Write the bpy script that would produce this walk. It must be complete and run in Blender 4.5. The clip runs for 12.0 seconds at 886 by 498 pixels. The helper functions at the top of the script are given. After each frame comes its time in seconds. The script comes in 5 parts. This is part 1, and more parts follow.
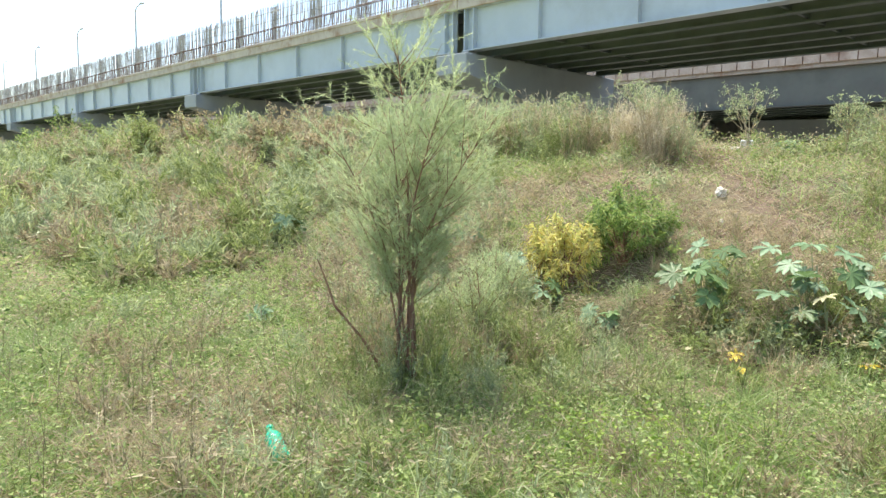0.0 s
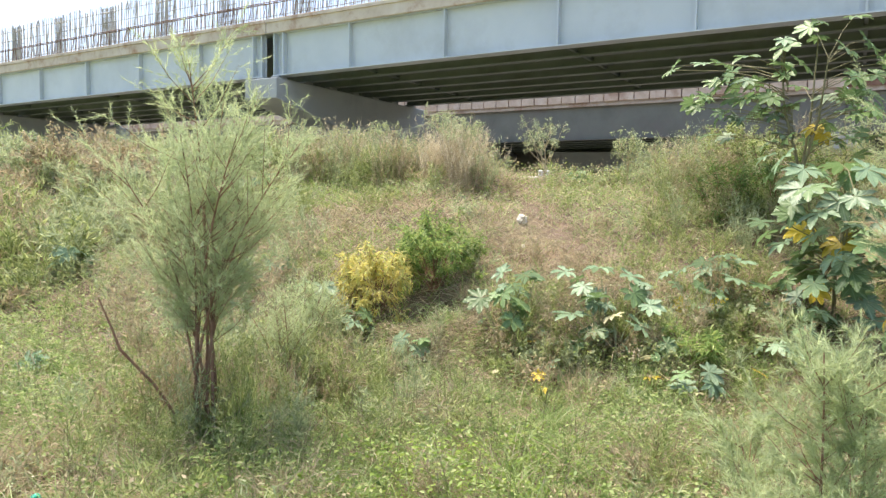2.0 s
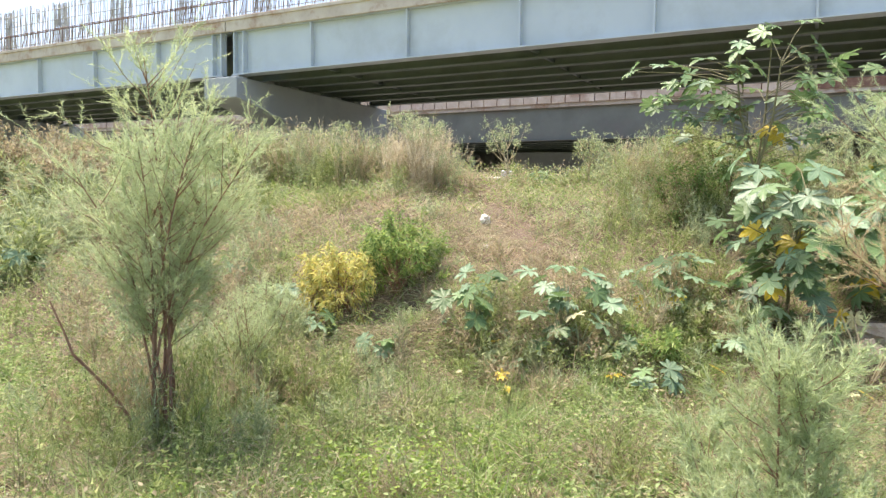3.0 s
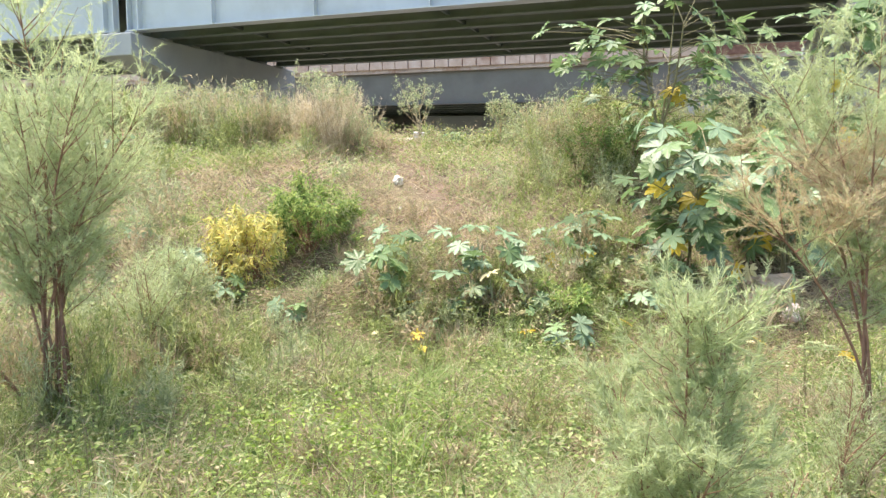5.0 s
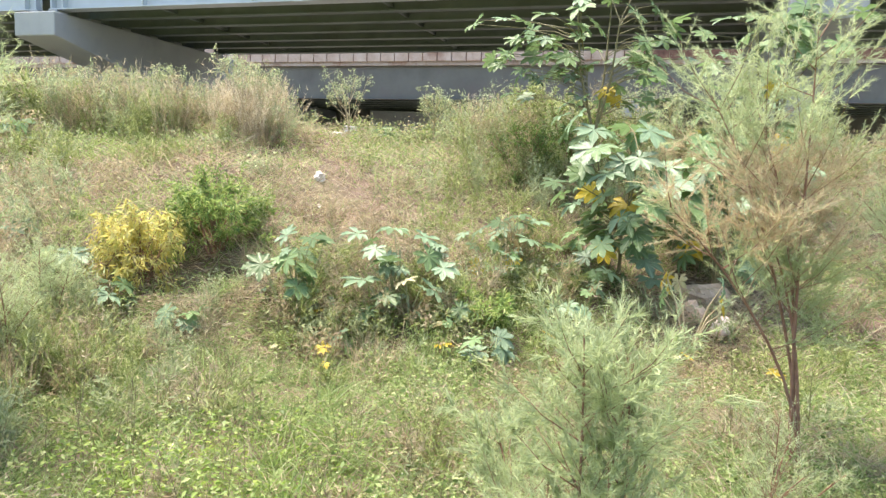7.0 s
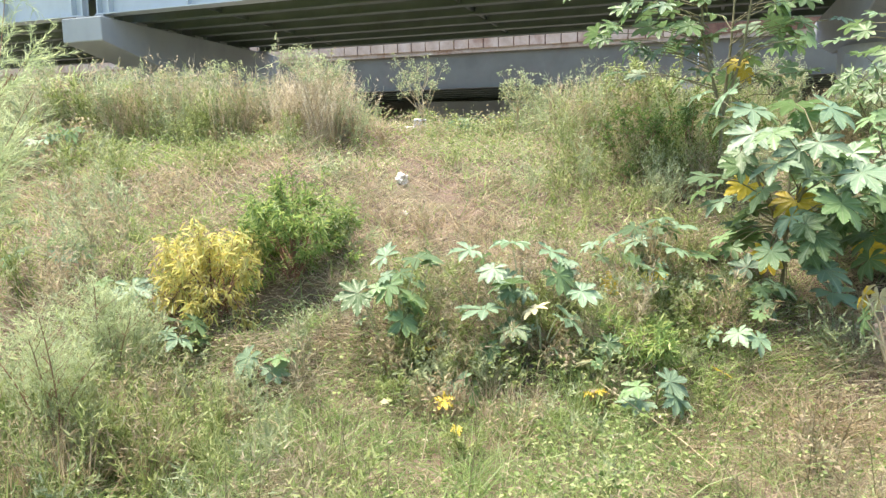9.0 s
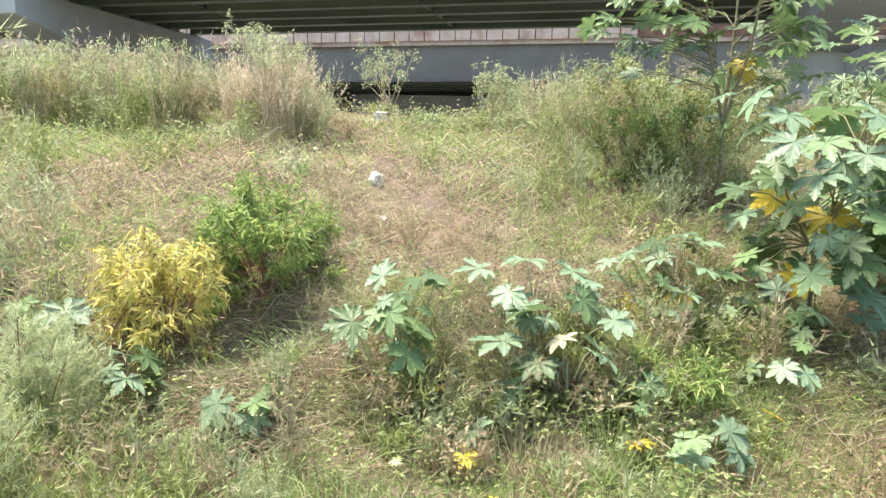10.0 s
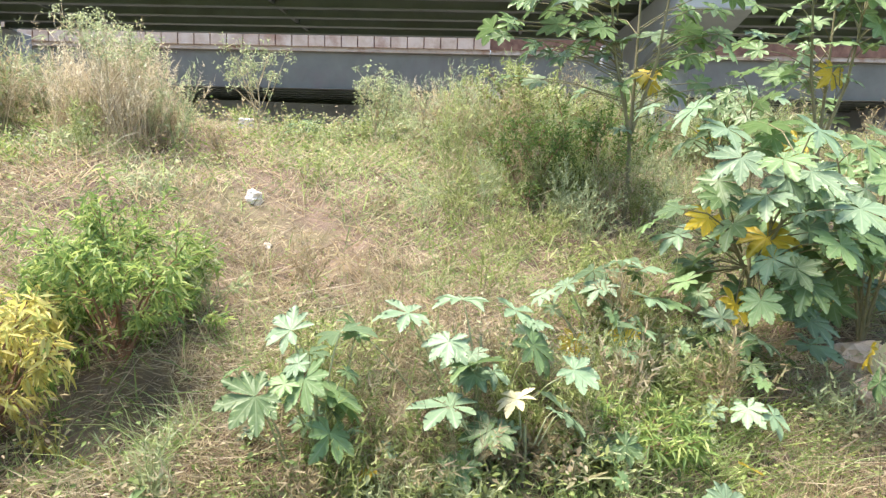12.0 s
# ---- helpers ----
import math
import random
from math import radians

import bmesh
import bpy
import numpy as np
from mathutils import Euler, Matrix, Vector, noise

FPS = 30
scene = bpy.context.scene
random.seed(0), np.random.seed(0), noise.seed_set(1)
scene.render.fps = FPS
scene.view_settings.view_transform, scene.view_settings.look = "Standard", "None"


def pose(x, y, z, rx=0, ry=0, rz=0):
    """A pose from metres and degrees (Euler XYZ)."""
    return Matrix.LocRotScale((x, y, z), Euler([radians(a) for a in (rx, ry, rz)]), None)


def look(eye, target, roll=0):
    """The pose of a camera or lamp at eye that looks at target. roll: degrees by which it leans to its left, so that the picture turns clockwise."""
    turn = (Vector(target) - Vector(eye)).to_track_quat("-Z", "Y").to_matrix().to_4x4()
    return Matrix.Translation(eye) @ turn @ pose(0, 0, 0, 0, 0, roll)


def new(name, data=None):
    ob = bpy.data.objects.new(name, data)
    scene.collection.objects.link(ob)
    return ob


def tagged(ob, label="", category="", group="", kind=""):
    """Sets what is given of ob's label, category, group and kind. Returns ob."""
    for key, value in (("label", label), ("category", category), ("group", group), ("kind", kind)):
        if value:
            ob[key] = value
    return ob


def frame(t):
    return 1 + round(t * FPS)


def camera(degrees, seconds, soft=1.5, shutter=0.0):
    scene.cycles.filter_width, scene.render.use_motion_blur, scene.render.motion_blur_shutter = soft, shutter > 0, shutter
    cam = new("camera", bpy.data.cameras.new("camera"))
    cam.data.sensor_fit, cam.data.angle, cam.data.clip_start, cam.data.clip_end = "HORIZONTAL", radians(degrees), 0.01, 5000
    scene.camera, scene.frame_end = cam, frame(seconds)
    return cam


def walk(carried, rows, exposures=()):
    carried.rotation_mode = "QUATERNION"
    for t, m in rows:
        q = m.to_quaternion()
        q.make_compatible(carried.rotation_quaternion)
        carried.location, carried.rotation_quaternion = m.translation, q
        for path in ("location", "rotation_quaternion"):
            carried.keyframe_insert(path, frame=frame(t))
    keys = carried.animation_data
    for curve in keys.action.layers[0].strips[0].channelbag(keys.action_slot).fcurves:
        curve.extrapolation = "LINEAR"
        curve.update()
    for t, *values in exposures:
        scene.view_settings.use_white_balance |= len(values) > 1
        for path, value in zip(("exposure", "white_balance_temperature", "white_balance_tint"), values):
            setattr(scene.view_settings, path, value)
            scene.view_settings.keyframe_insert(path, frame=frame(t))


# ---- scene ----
cam = camera(65.3, 12.0, soft=1.4)
PATH = [
    (0, (-0.005, 0.312, 1.488), (0.01, 2.297, 1.245), 1.4),
    (0.5, (-0.108, 0.319, 1.455), (-0.381, 2.283, 1.193), 0.4),
    (1, (-0.063, 0.414, 1.445), (-0.272, 2.381, 1.148), 0.8),
    (1.5, (0.051, 0.392, 1.5), (0.301, 2.364, 1.285), 3.2),
    (2, (0.069, 0.411, 1.502), (0.602, 2.333, 1.349), 1.6),
    (2.5, (0.076, 0.411, 1.514), (0.645, 2.323, 1.37), 1.0),
    (3, (0.078, 0.421, 1.5), (0.711, 2.313, 1.351), 1.5),
    (4.8, (0.103, 0.505, 1.449), (0.947, 2.301, 1.196), 1.0),
    (5, (0.107, 0.485, 1.455), (0.968, 2.273, 1.211), 1.2),
    (5.5, (0.106, 0.518, 1.464), (0.991, 2.294, 1.218), 2.1),
    (6, (0.147, 0.539, 1.491), (1.086, 2.289, 1.253), 4.8),
    (6.5, (0.382, 0.657, 1.485), (1.35, 2.391, 1.246), 3.0),
    (6.7, (0.501, 0.698, 1.471), (1.508, 2.409, 1.225), 2.8),
    (8.3, (0.556, 1.297, 1.546), (1.411, 3.079, 1.244), 1.0),
    (8.5, (0.558, 1.426, 1.542), (1.405, 3.211, 1.23), 0.5),
    (9, (0.541, 1.947, 1.524), (1.425, 3.719, 1.242), 0.3),
    (9.5, (0.491, 2.304, 1.559), (1.338, 4.078, 1.19), -0.8),
    (9.8, (0.455, 2.598, 1.514), (1.427, 4.336, 1.328), 0.9),
    (10, (0.484, 2.786, 1.55), (1.543, 4.457, 1.256), 2.0),
    (10.5, (0.54, 3.085, 1.554), (1.648, 4.725, 1.268), 3.1),
    (11, (0.675, 3.333, 1.561), (1.935, 4.857, 1.262), 1.2),
    (11.5, (0.685, 3.476, 1.591), (1.918, 5.019, 1.274), -0.7),
    (12, (0.651, 3.614, 1.572), (2.041, 5.029, 1.318), 2.2),
]
EXPOSURES = [(0.0, 1.16, 6600, 10), (0.3, 0.98, 6550, 9), (0.6, 0.6, 6450, 7), (1.2, 0.56, 6550, 9), (1.5, 0.66, 6800, 14), (1.8, 1.16, 6850, 16), (2.5, 1.27, 6850, 17), (4.8, 1.48, 6850, 18), (6.5, 1.5, 6800, 18), (8.5, 1.5, 6650, 16), (12.0, 1.57, 6650, 18)]
walk(cam, [(t, look(eye, target, roll)) for t, eye, target, roll in PATH], EXPOSURES)

# ---- world, sun, exposure ----
SUN_FROM = Vector((-0.16, 0.30, 0.94)).normalized()
world = bpy.data.worlds.new("world")
scene.world = world
world.use_nodes = True
wn = world.node_tree
sky = wn.nodes.new("ShaderNodeTexSky")
sky.sky_type = 'NISHITA'
sky.sun_disc = False
sky.sun_elevation = math.asin(SUN_FROM.z)
sky.sun_rotation = math.atan2(SUN_FROM.x, SUN_FROM.y)
sky.dust_density = 1.1
sky.air_density = 1.0
wn.links.new(sky.outputs[0], wn.nodes["Background"].inputs[0])
wn.nodes["Background"].inputs[1].default_value = 0.15
sun = new("sun", bpy.data.lights.new("sun", 'SUN'))
sun.data.energy = 4.9
sun.data.angle = radians(24.0)
sun.data.color = (1.0, 0.95, 0.82)
sun.matrix_world = look(SUN_FROM * 60, (0, 0, 0))


# ---- materials ----
def nodes_of(name):
    m = bpy.data.materials.new(name)
    m.use_nodes = True
    nt = m.node_tree
    return m, nt, nt.nodes["Principled BSDF"]


def ramp_node(nt, colours):
    r = nt.nodes.new("ShaderNodeValToRGB")
    while len(r.color_ramp.elements) < len(colours):
        r.color_ramp.elements.new(0.5)
    for i, c in enumerate(colours):
        r.color_ramp.elements[i].position = i / (len(colours) - 1)
        r.color_ramp.elements[i].color = (*c, 1)
    return r


def noise_node(nt, scale, detail=4.0, coord="Position", rough=0.6):
    t = nt.nodes.new("ShaderNodeTexNoise")
    t.inputs["Scale"].default_value = scale
    t.inputs["Detail"].default_value = detail
    t.inputs["Roughness"].default_value = rough
    if coord == "Position":
        g = nt.nodes.new("ShaderNodeNewGeometry")
        nt.links.new(g.outputs["Position"], t.inputs["Vector"])
    else:
        g = nt.nodes.new("ShaderNodeTexCoord")
        nt.links.new(g.outputs["Object"], t.inputs["Vector"])
    return t


def mixed(nt, fac, a, b, mode='MIX', amount=None):
    m = nt.nodes.new("ShaderNodeMix")
    m.data_type = 'RGBA'
    m.blend_type = mode
    if amount is not None:
        m.inputs[0].default_value = amount
    if fac is not None:
        nt.links.new(fac, m.inputs[0])
    for sock, v in ((m.inputs[6], a), (m.inputs[7], b)):
        if isinstance(v, tuple):
            sock.default_value = (*v, 1)
        else:
            nt.links.new(v, sock)
    return m.outputs[2]


def math_node(nt, op, a, b=None):
    m = nt.nodes.new("ShaderNodeMath")
    m.operation = op
    for i, v in enumerate((a, b)):
        if v is None:
            continue
        if isinstance(v, (int, float)):
            m.inputs[i].default_value = v
        else:
            nt.links.new(v, m.inputs[i])
    return m.outputs[0]


def add_bump(nt, bsdf, height, strength=0.3, distance=0.02):
    b = nt.nodes.new("ShaderNodeBump")
    b.inputs["Strength"].default_value = strength
    b.inputs["Distance"].default_value = distance
    nt.links.new(height, b.inputs["Height"])
    nt.links.new(b.outputs[0], bsdf.inputs["Normal"])


def leafy(name, colours, glow=0.48, rough=0.5, patch=1.3, tint=(0.75, 0.8, 0.6), by="island"):
    """Leaves and blades: colour by blade, drifting from place to place, with light coming through."""
    m, nt, p = nodes_of(name)
    r = ramp_node(nt, colours)
    if by == "island":
        g = nt.nodes.new("ShaderNodeNewGeometry")
        nt.links.new(g.outputs["Random Per Island"], r.inputs[0])
    else:
        g = nt.nodes.new("ShaderNodeObjectInfo")
        nt.links.new(g.outputs["Random"], r.inputs[0])
    n = noise_node(nt, patch, 3)
    c = math_node(nt, 'SUBTRACT', math_node(nt, 'MULTIPLY', n.outputs["Fac"], 2.2), 0.6)
    col = mixed(nt, c, r.outputs[0], mixed(nt, None, r.outputs[0], tint, 'MULTIPLY', 1.0))
    nt.links.new(col, p.inputs["Base Color"])
    p.inputs["Roughness"].default_value = rough
    p.inputs["Specular IOR Level"].default_value = 0.35
    tr = nt.nodes.new("ShaderNodeBsdfTranslucent")
    nt.links.new(col, tr.inputs[0])
    mx = nt.nodes.new("ShaderNodeMixShader")
    mx.inputs[0].default_value = glow
    nt.links.new(p.outputs[0], mx.inputs[1])
    nt.links.new(tr.outputs[0], mx.inputs[2])
    nt.links.new(mx.outputs[0], nt.nodes["Material Output"].inputs[0])
    return m


def castor_leaf_material(name, base, vein, blotch):
    """Palmate leaf: pale veins run out along the lobes, with waxy gloss."""
    m, nt, p = nodes_of(name)
    tc = nt.nodes.new("ShaderNodeTexCoord")
    sx = nt.nodes.new("ShaderNodeSeparateXYZ")
    nt.links.new(tc.outputs["Object"], sx.inputs[0])
    ang = math_node(nt, 'ARCTAN2', sx.outputs[1], sx.outputs[0])
    k = math_node(nt, 'ABSOLUTE', math_node(nt, 'SUBTRACT', math_node(nt, 'FRACT', math_node(nt, 'ADD', math_node(nt, 'DIVIDE', ang, LOBE), 20.0)), 0.5))
    v = math_node(nt, 'LESS_THAN', k, 0.05)
    n = noise_node(nt, 9, 4, "Object")
    oi = nt.nodes.new("ShaderNodeObjectInfo")
    r = ramp_node(nt, [tuple(c * 0.75 for c in base), base, tuple(min(1, c * 1.2) for c in base)])
    nt.links.new(oi.outputs["Random"], r.inputs[0])
    f = math_node(nt, 'GREATER_THAN', n.outputs["Fac"], 0.62)
    col = mixed(nt, math_node(nt, 'MULTIPLY', f, 0.5), r.outputs[0], blotch)
    col = mixed(nt, math_node(nt, 'MULTIPLY', v, 0.55), col, vein)
    nt.links.new(col, p.inputs["Base Color"])
    p.inputs["Roughness"].default_value = 0.46
    p.inputs["Specular IOR Level"].default_value = 0.42
    add_bump(nt, p, math_node(nt, 'ADD', n.outputs["Fac"], v), 0.35, 0.006)
    tr = nt.nodes.new("ShaderNodeBsdfTranslucent")
    nt.links.new(col, tr.inputs[0])
    mx = nt.nodes.new("ShaderNodeMixShader")
    mx.inputs[0].default_value = 0.34
    nt.links.new(p.outputs[0], mx.inputs[1])
    nt.links.new(tr.outputs[0], mx.inputs[2])
    nt.links.new(mx.outputs[0], nt.nodes["Material Output"].inputs[0])
    return m


def surface(name, colours, scale=2.0, rough=0.7, bump=0.3, fine=30.0, metal=0.0, stain=None, stain_scale=0.6, dist=0.02):
    m, nt, p = nodes_of(name)
    a = noise_node(nt, scale, 6)
    r = ramp_node(nt, colours)
    c = math_node(nt, 'ADD', math_node(nt, 'MULTIPLY', math_node(nt, 'SUBTRACT', a.outputs["Fac"], 0.5), 2.0), 0.5)
    nt.links.new(c, r.inputs[0])
    col = r.outputs[0]
    if stain:
        s = noise_node(nt, stain_scale, 7, rough=0.7)
        f = math_node(nt, 'MULTIPLY', math_node(nt, 'SUBTRACT', s.outputs["Fac"], 0.5), 5.0)
        f.node.use_clamp = True
        col = mixed(nt, f, col, stain)
    b = noise_node(nt, fine, 5)
    nt.links.new(col, p.inputs["Base Color"])
    p.inputs["Roughness"].default_value = rough
    p.inputs["Metallic"].default_value = metal
    add_bump(nt, p, b.outputs["Fac"], bump, dist)
    return m


LOBE = radians(40)
M_SOIL = surface("soil_and_litter", [(0.07, 0.046, 0.030), (0.15, 0.105, 0.074), (0.27, 0.20, 0.145)], 3.0, 0.95, 0.8, 60, stain=(0.16, 0.16, 0.07), stain_scale=0.5, dist=0.03)
nt = M_SOIL.node_tree
p = nt.nodes["Principled BSDF"]
geo = nt.nodes.new("ShaderNodeNewGeometry")
dist = nt.nodes.new("ShaderNodeVectorMath")
dist.operation = 'DISTANCE'
nt.links.new(geo.outputs["Position"], dist.inputs[0])
dist.inputs[1].default_value = (1, 5, 0)
far_f = math_node(nt, 'MULTIPLY', math_node(nt, 'SUBTRACT', dist.outputs["Value"], 9.0), 0.12)
far_f.node.use_clamp = True
meadow = ramp_node(nt, [(0.12, 0.16, 0.05), (0.20, 0.24, 0.09), (0.30, 0.31, 0.15)])
nt.links.new(noise_node(nt, 0.35, 8, rough=0.75).outputs["Fac"], meadow.inputs[0])
# bare building ground under the viaducts
side = nt.nodes.new("ShaderNodeVectorMath")
side.operation = 'DOT_PRODUCT'
nt.links.new(geo.outputs["Position"], side.inputs[0])
side.inputs[1].default_value = (0.724, 0.69, 0)
yard = math_node(nt, 'MULTIPLY', math_node(nt, 'SUBTRACT', side.outputs["Value"], 15.5), 0.4)
yard.node.use_clamp = True
grown = mixed(nt, far_f, p.inputs["Base Color"].links[0].from_socket, meadow.outputs[0])
nt.links.new(mixed(nt, yard, grown, (0.15, 0.135, 0.12)), p.inputs["Base Color"])
M_GRASS = leafy("green_grass", [(0.135, 0.205, 0.07), (0.25, 0.35, 0.13), (0.365, 0.465, 0.195), (0.49, 0.54, 0.29)])
M_LUSH = leafy("lush_grass", [(0.17, 0.275, 0.045), (0.275, 0.39, 0.08), (0.39, 0.47, 0.13)])
M_DRY = leafy("dry_grass", [(0.28, 0.23, 0.15), (0.45, 0.40, 0.265), (0.58, 0.53, 0.38), (0.36, 0.28, 0.20)], tint=(0.82, 0.74, 0.66))
M_HERB = leafy("herb_leaves", [(0.11, 0.17, 0.05), (0.23, 0.325, 0.11), (0.355, 0.44, 0.17), (0.48, 0.52, 0.25)])
M_WEED = leafy("weed_leaves", [(0.135, 0.175, 0.06), (0.27, 0.325, 0.12), (0.40, 0.445, 0.19), (0.55, 0.57, 0.31)])
M_GREYWEED = leafy("grey_green_leaves", [(0.22, 0.27, 0.145), (0.36, 0.42, 0.235), (0.50, 0.55, 0.34)], tint=(0.88, 0.88, 0.76))
M_DRYWEED = leafy("dry_weed", [(0.21, 0.175, 0.11), (0.37, 0.315, 0.21), (0.51, 0.46, 0.315), (0.30, 0.325, 0.17)], tint=(0.88, 0.79, 0.68))
M_DARKGREEN = leafy("dark_shrub_leaves", [(0.06, 0.11, 0.03), (0.13, 0.21, 0.06), (0.22, 0.31, 0.09)])
M_YELLOW = leafy("yellow_leaves", [(0.50, 0.43, 0.11), (0.62, 0.57, 0.18), (0.62, 0.59, 0.26), (0.36, 0.43, 0.12)], tint=(0.95, 0.92, 0.8))
M_PINNATE = leafy("green_shrub_leaves", [(0.10, 0.18, 0.055), (0.19, 0.30, 0.085), (0.30, 0.40, 0.125), (0.43, 0.49, 0.17)])
M_FEATHER = leafy("feathery_green", [(0.32, 0.385, 0.205), (0.43, 0.495, 0.28), (0.54, 0.60, 0.375), (0.50, 0.535, 0.29)], glow=0.62, tint=(0.9, 0.95, 0.85))
M_RUSTFEATHER = leafy("withered_feathery", [(0.42, 0.34, 0.22), (0.54, 0.45, 0.30), (0.58, 0.53, 0.36)], tint=(0.95, 0.85, 0.75))
M_FARLEAF = leafy("far_leaves", [(0.10, 0.14, 0.06), (0.18, 0.23, 0.10), (0.25, 0.30, 0.14)], patch=0.2)
M_CASTOR = castor_leaf_material("castor_green", (0.15, 0.245, 0.095), (0.28, 0.36, 0.19), (0.21, 0.27, 0.09))
M_CASTOR_PALE = castor_leaf_material("castor_pale", (0.20, 0.305, 0.175), (0.33, 0.42, 0.27), (0.26, 0.335, 0.165))
M_CASTOR_YELLOW = castor_leaf_material("castor_yellow", (0.64, 0.48, 0.05), (0.66, 0.56, 0.16), (0.48, 0.32, 0.05))
M_CREAM = castor_leaf_material("castor_withered", (0.56, 0.52, 0.31), (0.62, 0.58, 0.38), (0.50, 0.42, 0.22))
M_STEM = surface("green_brown_stem", [(0.12, 0.12, 0.05), (0.22, 0.19, 0.10)], 20, 0.7, 0.3, 90)
M_STALK = surface("pale_green_stalk", [(0.20, 0.23, 0.11), (0.31, 0.33, 0.18)], 20, 0.7, 0.2, 90)
M_BARK = surface("reddish_bark", [(0.13, 0.065, 0.04), (0.24, 0.13, 0.08), (0.31, 0.19, 0.12)], 18, 0.85, 0.6, 120, dist=0.004)
M_STRAW = surface("straw_stem", [(0.36, 0.29, 0.17), (0.52, 0.44, 0.28)], 15, 0.8, 0.2, 80)
M_STEEL = surface("pale_grey_paint", [(0.41, 0.465, 0.495), (0.465, 0.52, 0.55), (0.505, 0.56, 0.585)], 0.5, 0.45, 0.08, 12, stain=(0.40, 0.44, 0.455), stain_scale=0.35)
# darker copy of the girder colour: paints in the shade under the decks
M_UNDERSHADE = surface("undershade_grey_green", [(0.108, 0.135, 0.118), (0.145, 0.175, 0.155), (0.175, 0.205, 0.18)], 0.7, 0.6, 0.1, 12, stain=(0.12, 0.135, 0.112), stain_scale=0.5)
# shade put into the colour: second viaduct's front girder and the wall under it
M_DEEPSHADE = surface("deep_shade_dark", [(0.125, 0.126, 0.100), (0.163, 0.166, 0.132), (0.192, 0.196, 0.155)], 0.7, 0.6, 0.1, 12, stain=(0.16, 0.14, 0.12), stain_scale=0.5)
M_CONCRETE = surface("pale_concrete", [(0.27, 0.295, 0.30), (0.33, 0.355, 0.36), (0.38, 0.405, 0.41)], 0.8, 0.85, 0.3, 14, stain=(0.31, 0.32, 0.305), stain_scale=0.4)
M_FASCIA = surface("stained_fascia", [(0.40, 0.33, 0.27), (0.52, 0.45, 0.37), (0.58, 0.53, 0.46)], 1.4, 0.9, 0.4, 10, stain=(0.30, 0.16, 0.09), stain_scale=0.9)
M_PANEL = surface("rust_streaked_panel", [(0.42, 0.31, 0.22), (0.55, 0.43, 0.32), (0.64, 0.54, 0.43)], 1.2, 0.9, 0.3, 10, stain=(0.36, 0.22, 0.15), stain_scale=0.7)
M_RUST = surface("rusty_bar", [(0.10, 0.05, 0.035), (0.19, 0.10, 0.065), (0.27, 0.16, 0.10)], 3, 0.9, 0.3, 40)
M_BAR = surface("weathered_bar", [(0.30, 0.27, 0.24), (0.45, 0.42, 0.39), (0.58, 0.56, 0.53)], 1.5, 0.8, 0.3, 40)
M_POST = surface("galvanised_post", [(0.34, 0.36, 0.37), (0.44, 0.46, 0.47)], 1, 0.5, 0.1, 20, metal=0.3)
M_WALLFAR = surface("far_render", [(0.40, 0.42, 0.44), (0.50, 0.52, 0.54)], 0.3, 0.9, 0.1, 3)
M_DARKGLASS = surface("dark_window", [(0.05, 0.06, 0.07), (0.09, 0.10, 0.11)], 0.3, 0.25, 0.0, 3)
M_SEED = leafy("pale_seed_heads", [(0.46, 0.40, 0.28), (0.60, 0.54, 0.39), (0.68, 0.63, 0.47)], tint=(0.92, 0.85, 0.77))
M_SPECK = leafy("pale_flowers", [(0.62, 0.62, 0.40), (0.74, 0.74, 0.56), (0.70, 0.66, 0.40)])
M_RUBBLE = surface("pale_rubble", [(0.42, 0.415, 0.40), (0.52, 0.515, 0.50), (0.60, 0.59, 0.57)], 5, 0.9, 0.4, 30)
M_CLOD = surface("pinkish_clod", [(0.46, 0.33, 0.22), (0.62, 0.46, 0.32), (0.72, 0.56, 0.41)], 7, 0.95, 0.7, 40)
M_WHITE = surface("dirty_white_plastic", [(0.64, 0.58, 0.48), (0.80, 0.75, 0.66)], 14, 0.6, 0.3, 40)
M_PINK = surface("faded_pink_plastic", [(0.62, 0.42, 0.38), (0.75, 0.60, 0.55), (0.80, 0.74, 0.70)], 12, 0.6, 0.3, 40)


def bottle_material():
    m, nt, p = nodes_of("green_bottle_plastic")
    n = noise_node(nt, 25, 3, "Object")
    col = mixed(nt, n.outputs["Fac"], (0.01, 0.30, 0.17), (0.04, 0.52, 0.33))
    nt.links.new(col, p.inputs["Base Color"])
    p.inputs["Roughness"].default_value = 0.18
    p.inputs["Transmission Weight"].default_value = 0.25
    add_bump(nt, p, n.outputs["Fac"], 0.4, 0.01)
    return m


M_BOTTLE = bottle_material()

# ---- terrain ----
rng = np.random.default_rng(7)
TABLE = rng.random((256, 256))
DX, DY = -0.69, 0.724


def smooth_noise(x, y, scale, shift=0):
    x, y = np.asarray(x, float) * scale + shift, np.asarray(y, float) * scale + shift * 1.7
    i, j = np.floor(x).astype(int), np.floor(y).astype(int)
    f, g = x - i, y - j
    f, g = f * f * (3 - 2 * f), g * g * (3 - 2 * g)
    a, b = TABLE[i % 256, j % 256], TABLE[(i + 1) % 256, j % 256]
    c, e = TABLE[i % 256, (j + 1) % 256], TABLE[(i + 1) % 256, (j + 1) % 256]
    return (a * (1 - f) + b * f) * (1 - g) + (c * (1 - f) + e * f) * g


def along(x, y):
    """How far along the viaduct's line, and how far towards it, a place lies."""
    return np.asarray(x) * DX + np.asarray(y) * DY, np.asarray(x) * DY - np.asarray(y) * DX


def bank(x, y):
    """Distance up the bank from its foot."""
    u, s = along(x, y)
    return s - (4.1 + 0.42 * np.clip(5.2 - u, 0, 7))


